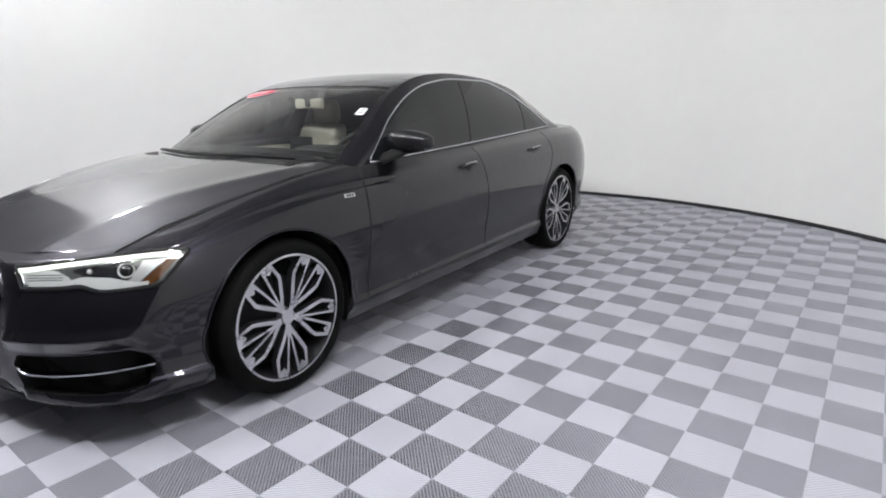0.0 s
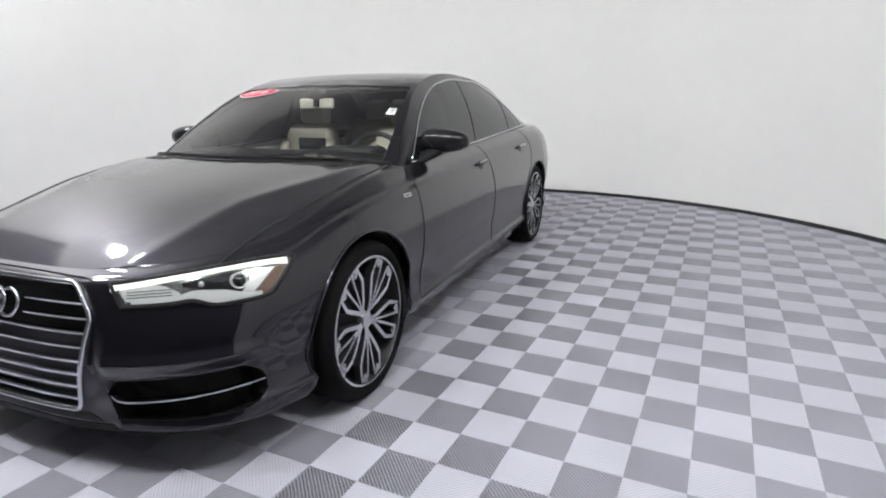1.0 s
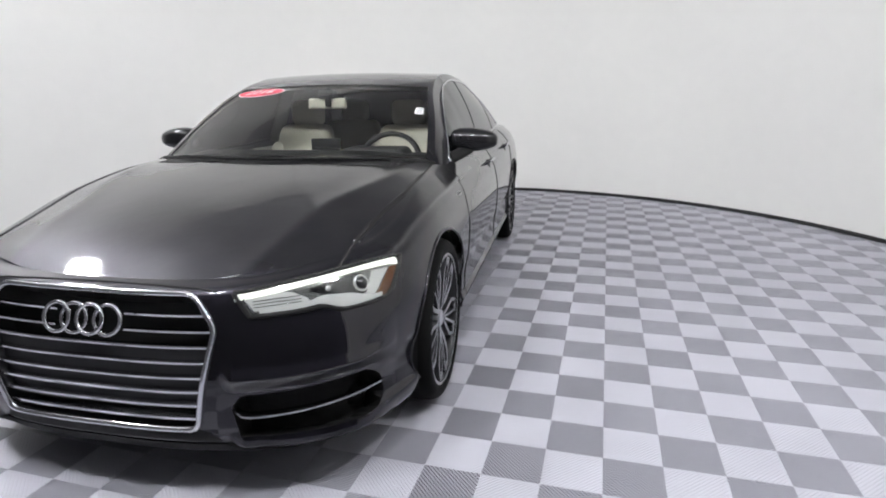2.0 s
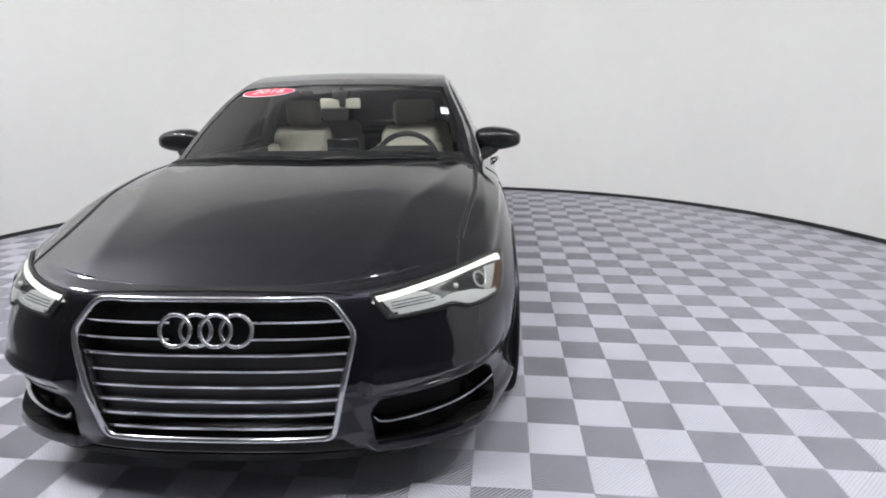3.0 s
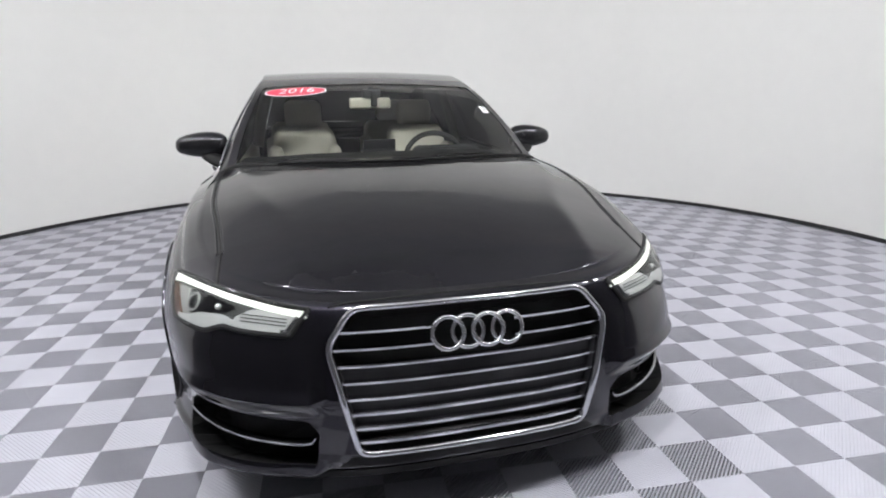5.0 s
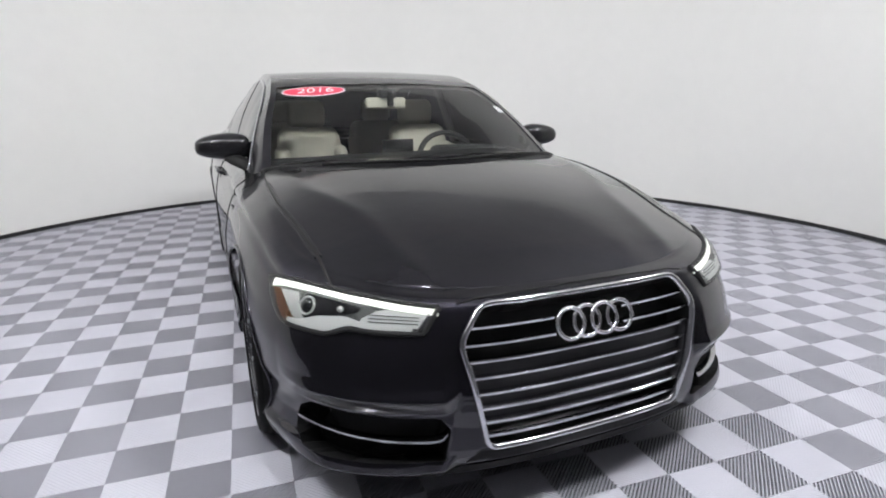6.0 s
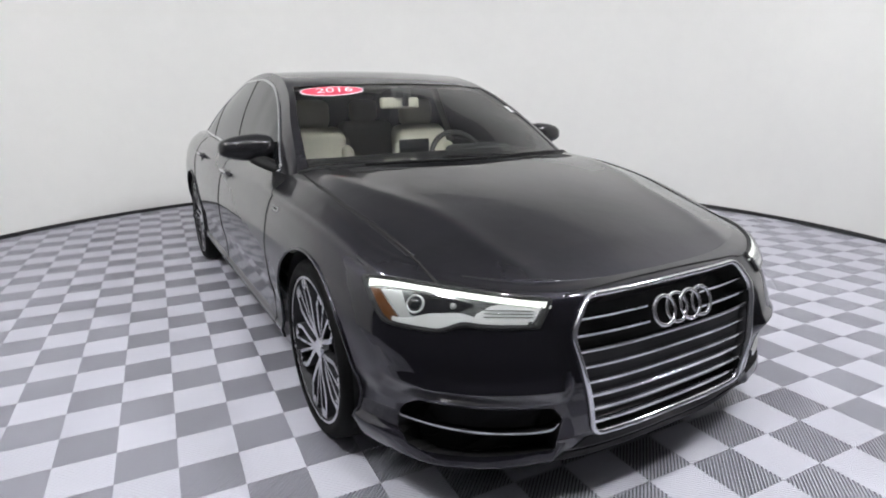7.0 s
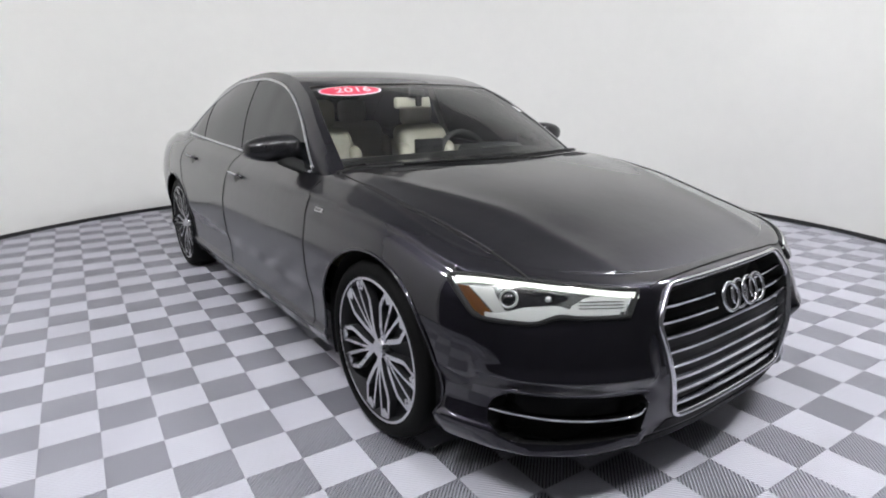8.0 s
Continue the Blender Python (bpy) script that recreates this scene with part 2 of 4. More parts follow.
# wall gap out of view; a dark backdrop is added there to darken the car's reflections
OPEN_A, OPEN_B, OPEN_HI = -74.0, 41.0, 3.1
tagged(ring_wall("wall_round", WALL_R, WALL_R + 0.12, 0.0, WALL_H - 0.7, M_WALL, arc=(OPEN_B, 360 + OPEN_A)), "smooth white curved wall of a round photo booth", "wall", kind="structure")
tagged(ring_wall("wall_over_backdrop", WALL_R, WALL_R + 0.12, OPEN_HI, WALL_H - 0.7, M_WALL, 60, (OPEN_A, OPEN_B)), "white curved wall above the dark backdrop", "wall", kind="structure")
tagged(ring_wall("wall_dark_backdrop", WALL_R + 0.125, WALL_R + 0.16, 0.0, OPEN_HI + 0.1, M_BACKDROP, 60, (OPEN_A - 1, OPEN_B + 1)), "dark grey backdrop added out of view to darken reflections", "curtain", kind="structure")
tagged(ring_wall("baseboard", WALL_R - 0.012, WALL_R - 0.0005, 0.0, 0.036, M_SKIRT), "thin black vinyl skirting round the foot of the wall", "baseboard", kind="structure")


def cove():
    """The rounded turn from the wall into the ceiling."""
    n, k, rad = 144, 12, 0.7
    bm = bmesh.new()
    rows = []
    for out in (0.0, 0.03):
        for j in range(k + 1):
            a = math.pi / 2 * j / k
            r, z = WALL_R - rad + (rad + out) * math.cos(a), WALL_H - rad - 0.002 + (rad + out) * math.sin(a)
            rows.append([bm.verts.new((BOOTH.x + r * math.sin(2 * math.pi * i / n), BOOTH.y - r * math.cos(2 * math.pi * i / n), min(z, WALL_H - 0.002 + out))) for i in range(n)])
    for lo, hi in [(j, j + 1) for j in range(k)] + [(k + 1 + j + 1, k + 1 + j) for j in range(k)] + [(k, 2 * k + 1), (k + 1, 0)]:
        for i in range(n):
            bm.faces.new((rows[lo][i], rows[lo][(i + 1) % n], rows[hi][(i + 1) % n], rows[hi][i]))
    bmesh.ops.recalc_face_normals(bm, faces=bm.faces)
    return part("trim_cove", bm, M_WALL, None, smooth=True)


def disc(name, z, thick, r, material):
    bm = bmesh.new()
    bmesh.ops.create_cone(bm, cap_ends=True, segments=96, radius1=r, radius2=r, depth=thick,
                          matrix=Matrix.Translation((BOOTH.x, BOOTH.y, z - thick / 2)))
    return part(name, bm, material, None)


tagged(disc("floor", -0.012, 0.15, WALL_R + 0.12, M_SUB), "grey floor under the checkered plastic tiles", "floor", kind="structure")
tagged(cove(), "white rounded cove between wall and ceiling", "cove", kind="structure")
tagged(disc("ceiling", WALL_H + 0.13, 0.1, WALL_R + 0.12, M_CEIL), "plain grey ceiling of the booth", "ceiling", kind="structure")


def light_panel():
    thing = empty("panel_light")
    f = part("frame", rounded_box((0.36, 0.36, 0.06), 0.006, 1), M_WHITE_METAL, thing)
    f.location = (0, 0, 0.03)
    d = part("diffuser", rounded_box((0.30, 0.30, 0.02), 0.004, 1), M_PANEL, thing, "glowing white diffuser")
    d.location = (0, 0, -0.002)
    bm = rounded_box((0.05, 0.05, 0.60), 0.004, 1)
    bmesh.ops.translate(bm, vec=(0, 0, 0.35), verts=bm.verts)
    part("bracket", bm, M_WHITE_METAL, thing)
    return tagged(thing, "white square panel light hung under the ceiling", "panel light", "panel lights under the ceiling")


# five above the dark backdrop, tilted inwards
spots = []
for bearing in range(-75, 46, 30):
    a = radians(bearing)
    spots.append(pose(BOOTH.x + 3.72 * math.sin(a), BOOTH.y - 3.72 * math.cos(a), 3.65, 0, 0, bearing) @ pose(0, 0, 0, 50, 0, 0))
first_panel = light_panel()
first_panel.matrix_basis = spots[0]
for m in spots[1:]:
    copy_thing(first_panel, m)
from mathutils.bvhtree import BVHTree

# ---- the car: front axle near the world's origin, nose towards -y ----
car = empty("car")
tagged(car, "dark graphite metallic four-door sedan parked on the tiles", "car")
HALF_W, AXLE_F, AXLE_R, WHEEL_Z, TYRE_R, ARCH_R = 0.937, -0.015, 2.895, 0.332, 0.338, 0.378
hood_mid = curve((-0.91, 0.637), (-0.78, 0.692), (-0.59, 0.769), (-0.3, 0.857), (0, 0.918), (0.3, 0.962), (0.6, 0.986), (1, 0.985),
                 (3.0, 1.0), (3.25, 1.018), (3.42, 1.034), (3.7, 1.005), (4.03, 0.94))
hood_edge = curve((-0.93, 0.62), (-0.6, 0.69), (-0.4, 0.745), (0, 0.856), (0.3, 0.898), (0.64, 0.912), (1.5, 0.935), (2.5, 0.975),
                  (2.9, 0.985), (3.2, 0.985), (3.6, 0.965), (3.85, 0.93), (4.03, 0.89))
side_inset = curve((0, 0.06), (0.06, 0.032), (0.13, 0.013), (0.16, 0.025), (0.3, 0.022), (0.42, 0.006), (0.6, 0), (0.78, 0.02), (0.86, 0.042), (0.93, 0.075), (1, 0.14))
front_inset = curve((0, 0.05), (0.1, 0.025), (0.2, 0.012), (0.45, 0.002), (0.6, 0.012), (0.79, 0.034), (0.9, 0.056), (0.955, 0.072), (0.975, 0.086), (1, 0.142))
rear_inset = curve((0, 0.08), (0.15, 0.02), (0.4, 0), (0.6, 0.02), (0.9, 0.05), (1, 0.09))


def top_z(x, y):
    m, e = hood_mid(y), hood_edge(y)
    return m - (m - e) * np.minimum(np.abs(x) / 0.80, 1.1) ** 3.0


def corner(y_mid, reach, power, sign, n):
    """A quarter of a superellipse in plan, evenly spaced."""
    a = np.linspace(0, math.pi / 2, 1500)
    xy = np.stack([HALF_W * np.sin(a) ** (2 / power), y_mid + sign * reach * np.cos(a) ** (2 / power)], 1)
    return spread(xy, n)


front_arc = corner(0.1, 1.005, 2.9, -1, 190)
rear_arc = corner(2.95, 1.078, 3.0, 1, 70)[::-1]
straight = np.array([(HALF_W, y) for y in np.arange(0.12, 2.945, 0.02)])
plan = np.concatenate([front_arc, straight, rear_arc])
tang = np.gradient(plan, axis=0)
tang /= np.linalg.norm(tang, axis=1, keepdims=True)
plan_n = np.stack([tang[:, 1], -tang[:, 0]], 1)
plan_n[0], plan_n[-1] = (0, -1), (0, 1)
NS, NV = len(plan), 110
w_front, w_rear = np.clip(-plan_n[:, 1], 0, 1) ** 2, np.clip(plan_n[:, 1], 0, 1) ** 2
w_side = 1 - w_front - w_rear
Q = np.linspace(0, 1, NV)
inset = w_side[:, None] * side_inset(Q) + w_front[:, None] * front_inset(Q) + w_rear[:, None] * rear_inset(Q)
low_z = w_side * 0.186 + w_front * 0.172 + w_rear * 0.24
SX, SY = plan[:, :1] - plan_n[:, :1] * inset, plan[:, 1:] - plan_n[:, 1:] * inset
SX[0], SX[-1] = 0, 0
SZ = low_z[:, None] + Q * (top_z(SX[:, -1], SY[:, -1]) - low_z)[:, None]
# ridge over the air intakes and the blade below them
GRILLE = [(0.0, 0.272), (0.338, 0.272), (0.410, 0.588), (0.340, 0.678), (0.0, 0.678)]
front_zone = np.clip((-0.50 - SY) / 0.15, 0, 1)


def bell(z, a, b, c):
    return np.where(z < b, np.clip((z - a) / (b - a), 0, 1), np.clip((c - z) / (c - b), 0, 1))


outer = np.clip((np.abs(SX) - 0.42) / 0.04, 0, 1) * front_zone
push = outer * (0.024 * bell(SZ, 0.392, 0.446, 0.60) + 0.009 * bell(SZ, 0.40, 0.446, 0.476) + 0.026 * bell(SZ, 0.165, 0.205, 0.25))

# fuller foot of the bumper towards the wheels
foot_zone = np.clip((-0.28 - SY) / 0.12, 0, 1) * np.clip((np.abs(SX) - 0.50) / 0.25, 0, 1)
push = push + foot_zone * (0.040 * np.clip((0.32 - SZ) / 0.13, 0, 1))

# sharp shoulder line along the front fender
shoulder = curve((-0.5, 0.715), (-0.44, 0.728), (-0.33, 0.755), (-0.2, 0.79), (-0.05, 0.819), (0.18, 0.843), (0.44, 0.853), (0.9, 0.862))
over = SZ - shoulder(SY)
along_fender = np.clip((SY + 0.50) / 0.10, 0, 1) * np.clip((0.95 - SY) / 0.4, 0, 1) * (SY < 1.0)
push = push + along_fender * (0.011 * np.exp(-(np.hypot(over, 0.008) - 0.008) / 0.018) - 0.007 * np.exp(-((over + 0.022) / 0.011) ** 2))


def inside(x, z, poly):
    """Whether (x, z) lies in the polygon, for arrays."""
    hit = np.zeros(x.shape, bool)
    n = len(poly)
    for i in range(n):
        (xa, za), (xb, zb) = poly[i], poly[(i + 1) % n]
        if za != zb:
            cross = (za > z) != (zb > z)
            hit ^= cross & (x < (xb - xa) * (z - za) / (zb - za) + xa)
    return hit


INTAKE = [(0.455, 0.240), (0.795, 0.238), (0.816, 0.250), (0.820, 0.28), (0.806, 0.355), (0.785, 0.386), (0.475, 0.382), (0.445, 0.345)]
SX = SX + plan_n[:, :1] * push * (np.arange(NS) > 0)[:, None]
SY = SY + plan_n[:, 1:] * push
# wheel openings: the skin is pulled back to a round edge
arch_cut = np.zeros((NS, NV), bool)
on_side = np.abs(SX) > 0.6
for yc in (AXLE_F, AXLE_R):
    dy, dz = SY - yc, SZ - WHEEL_Z
    r = np.hypot(dy, dz)
    arch_cut |= (r < ARCH_R) & on_side
arch_y, arch_z = SY.copy(), SZ.copy()
for yc in (AXLE_F, AXLE_R):
    dy, dz = SY - yc, SZ - WHEEL_Z
    r = np.maximum(np.hypot(dy, dz), 1e-6)
    hit = (r < ARCH_R) & on_side
    arch_y[hit], arch_z[hit] = (yc + dy / r * ARCH_R)[hit], (WHEEL_Z + dz / r * ARCH_R)[hit]
arch_x = SX.copy()


def to_edge(x, z, poly):
    """The nearest point on the polygon's outline, for arrays."""
    best, bx, bz = np.full(x.shape, 9.0), x.copy(), z.copy()
    for (xa, za), (xb, zb) in zip(poly, poly[1:] + poly[:1]):
        if xa == xb == 0:
            continue
        t = np.clip(((x - xa) * (xb - xa) + (z - za) * (zb - za)) / ((xb - xa) ** 2 + (zb - za) ** 2), 0, 1)
        px, pz = xa + t * (xb - xa), za + t * (zb - za)
        d = np.hypot(x - px, z - pz)
        near = d < best
        best[near], bx[near], bz[near] = d[near], px[near], pz[near]
    return bx, bz


side_tree = front_tree = BVHTree.FromPolygons(np.stack([SX, SY, SZ], -1).reshape(-1, 3).tolist(), grid_faces(NS, NV))
for poly in (GRILLE, INTAKE):
    hit = inside(SX + 1e-6, SZ, poly) & (SY < -0.4)
    bx, bz = to_edge(SX, SZ, poly)
    arch_x[hit], arch_z[hit] = bx[hit], bz[hit]
    arch_cut |= hit
    for i, j in zip(*np.nonzero(hit)):          # keep the cut edge on the curved skin
        spot = front_tree.ray_cast(Vector((bx[i, j], -4, bz[i, j])), Vector((0, 1, 0)))[0]
        if spot is not None:
            arch_y[i, j] = spot.y
arch_x[0] = 0
SKIN = np.stack([arch_x, arch_y, arch_z], -1)
# the top skin: rows from the shoulder to the middle
NK = 87
KX = np.linspace(1, 0, NK)
TX = SX[:, -1:] * KX
TY = np.repeat(SY[:, -1:], NK, 1)
crease = curve((-0.9, 0.40), (-0.5, 0.482), (-0.28, 0.513), (-0.09, 0.583), (0.12, 0.65), (0.45, 0.70))
ridge = 0.010 * np.exp(-(np.hypot(TX - crease(TY), 0.03) - 0.03) / 0.05) * np.clip((0.7 - TY) / 0.2, 0, 1) * np.clip((TY + 0.85) / 0.2, 0, 1)
TOP = np.stack([TX, TY, top_z(TX, TY) + ridge], -1)
TOP[:, 0] = SKIN[:, -1]


def grid_normals(p, flip=1):
    du, dv = np.gradient(p, axis=0), np.gradient(p, axis=1)
    n = np.cross(du, dv) * flip
    return n / np.maximum(np.linalg.norm(n, axis=-1, keepdims=True), 1e-9)


ALL = np.concatenate([SKIN, TOP[:, 1:]], 1)         # one sheet from sill to middle
NM = ALL.shape[1]
smooth_src = np.concatenate([np.stack([SX, SY, SZ], -1), TOP[:, 1:]], 1)
NORM = grid_normals(smooth_src)
if NORM[NS // 2, NV // 2, 0] < 0:
    NORM = -NORM
NORM[0, :, 0] = NORM[-1, :, 0] = 0
NORM[:, -1, 0] = 0
cut = np.zeros((NS, NM), bool)
cut[:, :NV] = arch_cut


def skin_part(name, keep, material, label="", sides=(1, -1)):
    """One mesh from those cells of the body sheet that keep names; on both sides, or one."""
    verts, norms, faces = [], [], []
    for sgn in sides:
        index = {}
        for i in range(NS - 1):
            for j in range(NM - 1):
                if not keep(i, j):
                    continue
                quad = [(i, j), (i + 1, j), (i + 1, j + 1), (i, j + 1)]
                if all(cut[q] for q in quad):
                    continue
                ids = []
                for q in quad:
                    if q not in index:
                        index[q] = len(verts)
                        p, n = ALL[q], NORM[q]
                        verts.append((p[0] * sgn, p[1], p[2]))
                        norms.append((n[0] * sgn, n[1], n[2]))
                    ids.append(index[q])
                faces.append(ids if sgn > 0 else ids[::-1])
    return mesh_ob(name, verts, faces, material, car, label, normals=norms)


CY, CZ = ALL[:, :, 1].mean(1), ALL[:, :, 2]


hood_gap = curve((-0.9, 0.5), (-0.62, 0.688), (-0.44, 0.70), (-0.26, 0.722), (0.02, 0.76), (0.25, 0.765), (0.56, 0.75))


def zone(i, j):
    """Which panel a cell of the sheet belongs to."""
    y, z = ALL[i, j, 1], ALL[i, j, 2]
    if (j >= NV + 8 and y > 0) or (ALL[i, j, 0] < hood_gap(y) and y < 0.7 and j > 0.8 * NV and z > 0.69):
        return "hood" if y < 0.36 + 0.42 * ALL[i, j, 0] ** 2 else ("cowl" if y < 2.9 else "trunk_lid")
    if y < -0.40 and not (z > 0.69):
        return "front_bumper"
    if y < 0.51:
        return "front_fender"
    if y > 3.62 and z < 0.80:
        return "rear_bumper"
    if y < 2.62 and z < 0.265:
        return "sill"
    if y < 1.66:
        return "front_door"
    if y < 2.62:
        return "rear_door"
    return "rear_quarter"


ZONES = [[zone(i, j) for j in range(NM)] for i in range(NS)]
for name in ("hood", "trunk_lid", "front_bumper", "rear_bumper"):
    skin_part(name, lambda i, j, n=name: ZONES[i][j] == n, M_PAINT)
def by_screen(i, j):
    """The strip at the foot of the windscreen."""
    x, y = ALL[i, j, 0], ALL[i, j, 1]
    return y < 0.50 + 0.42 * x * x


skin_part("cowl", lambda i, j: ZONES[i][j] == "cowl" and by_screen(i, j), M_BLACK, "black plastic cowl below the windscreen")
for name in ("front_fender", "front_door", "rear_door", "rear_quarter", "sill"):
    for sgn in (1, -1):
        skin_part(name, lambda i, j, n=name: ZONES[i][j] == n, M_PAINT, sides=(sgn,))

# ---- greenhouse ----
T0, T1, T2, T3 = 0.27, 0.985, 2.62, 3.42      # screen foot, screen head, rear glass head and foot
roof_mid = curve((0.27, 0.975), (0.6, 1.157), (0.93, 1.298), (1.15, 1.356), (1.45, 1.396), (1.75, 1.409), (2.2, 1.395), (2.62, 1.34),
                 (3.0, 1.21), (3.42, 1.04))
rail_x = curve((0.27, 0.760), (0.6, 0.70), (0.93, 0.625), (1.3, 0.585), (1.75, 0.575), (2.3, 0.575), (2.62, 0.585), (3.0, 0.63), (3.42, 0.70))
bow = curve((0.27, 0.42), (0.93, 0.40), (1.6, 0.05), (2.4, -0.1), (3.42, -0.35))
crown = curve((0.27, 0.10), (0.6, 0.085), (0.93, 0.057), (1.6, 0.05), (2.62, 0.085), (3.42, 0.08))
NT, NR = 130, 41
taus = np.unique(np.concatenate([np.linspace(T0, T3, NT), [T1, T2]]))
NT = len(taus)
RX = rail_x(taus)[:, None] * np.linspace(-1, 1, NR)
lean = curve((0.27, 0.0), (0.5, 0.02), (0.8, 0.065), (0.985, 0.085), (1.2, 0.06), (1.6, 0.0), (3.42, 0.0))     # rake of the middle over the rails


def roof_y(t, x):
    return t + lean(t) * (1 - (x / rail_x(t)) ** 2) + bow(t) * x * x


ROOF = np.stack([RX, roof_y(taus[:, None], RX), roof_mid(taus)[:, None] - crown(taus)[:, None] * RX ** 2], -1)
ROOF_N = grid_normals(ROOF)
if ROOF_N[NT // 2, NR // 2, 2] < 0:
    ROOF_N = -ROOF_N


def roof_part(name, keep, material, label="", drop=0.0):
    idx, verts, norms, faces = {}, [], [], []
    for i in range(NT - 1):
        for j in range(NR - 1):
            if keep(taus[i], abs((j + 0.5) / (NR - 1) * 2 - 1)):
                ids = []
                for q in ((i, j), (i + 1, j), (i + 1, j + 1), (i, j + 1)):
                    if q not in idx:
                        idx[q] = len(verts)
                        verts.append(ROOF[q] - drop * ROOF_N[q])
                        norms.append(ROOF_N[q])
                    ids.append(idx[q])
                faces.append(ids[::-1])
    return mesh_ob(name, verts, faces, material, car, label, normals=norms)


roof_part("roof", lambda t, k: T1 <= t < T2 or (t < T1 and k > 0.93) or (t >= T2 and k > 0.93), M_PAINT)
roof_part("headliner", lambda t, k: T1 + 0.03 <= t < T2 and k <= 0.93, M_LINER, "pale fabric headliner", 0.035)
screen = roof_part("windshield", lambda t, k: t < T1 and k <= 0.93, M_WINDSHIELD, "clear laminated windscreen", 0.004)
screen.visible_shadow = False
roof_part("rear_window", lambda t, k: t >= T2 and k <= 0.93, M_GLASS_DARK, "dark tinted rear window", 0.004)

# cabin sides between the roof rail and the belt line
NB = 24
belt_x = curve((0.55, 0.80), (1.0, 0.80), (2.0, 0.80), (2.8, 0.79), (3.4, 0.77))
RAIL = ROOF[:, -1]
sides = np.zeros((NT, NB, 3))
for i in range(NT):
    e = RAIL[i]
    b = np.array((belt_x(e[1]), e[1], min(top_z(0.80, e[1]) - 0.004, e[2])))
    s = np.linspace(0, 1, NB)[:, None]
    sides[i] = e * (1 - s) + b * s
    sides[i, :, 0] += 0.028 * np.sin(math.pi * s[:, 0]) * min(1, (e[2] - b[2]) / 0.3)
SIDE_N = grid_normals(sides)
if SIDE_N[NT // 2, NB // 2, 0] < 0:
    SIDE_N = -SIDE_N
for sgn in (1, -1):
    mesh_ob("cabin_side", [(p[0] * sgn, p[1], p[2]) for p in sides.reshape(-1, 3)], grid_faces(NT, NB, flip=sgn > 0), M_PAINT, car,
            normals=[(n[0] * sgn, n[1], n[2]) for n in SIDE_N.reshape(-1, 3)])


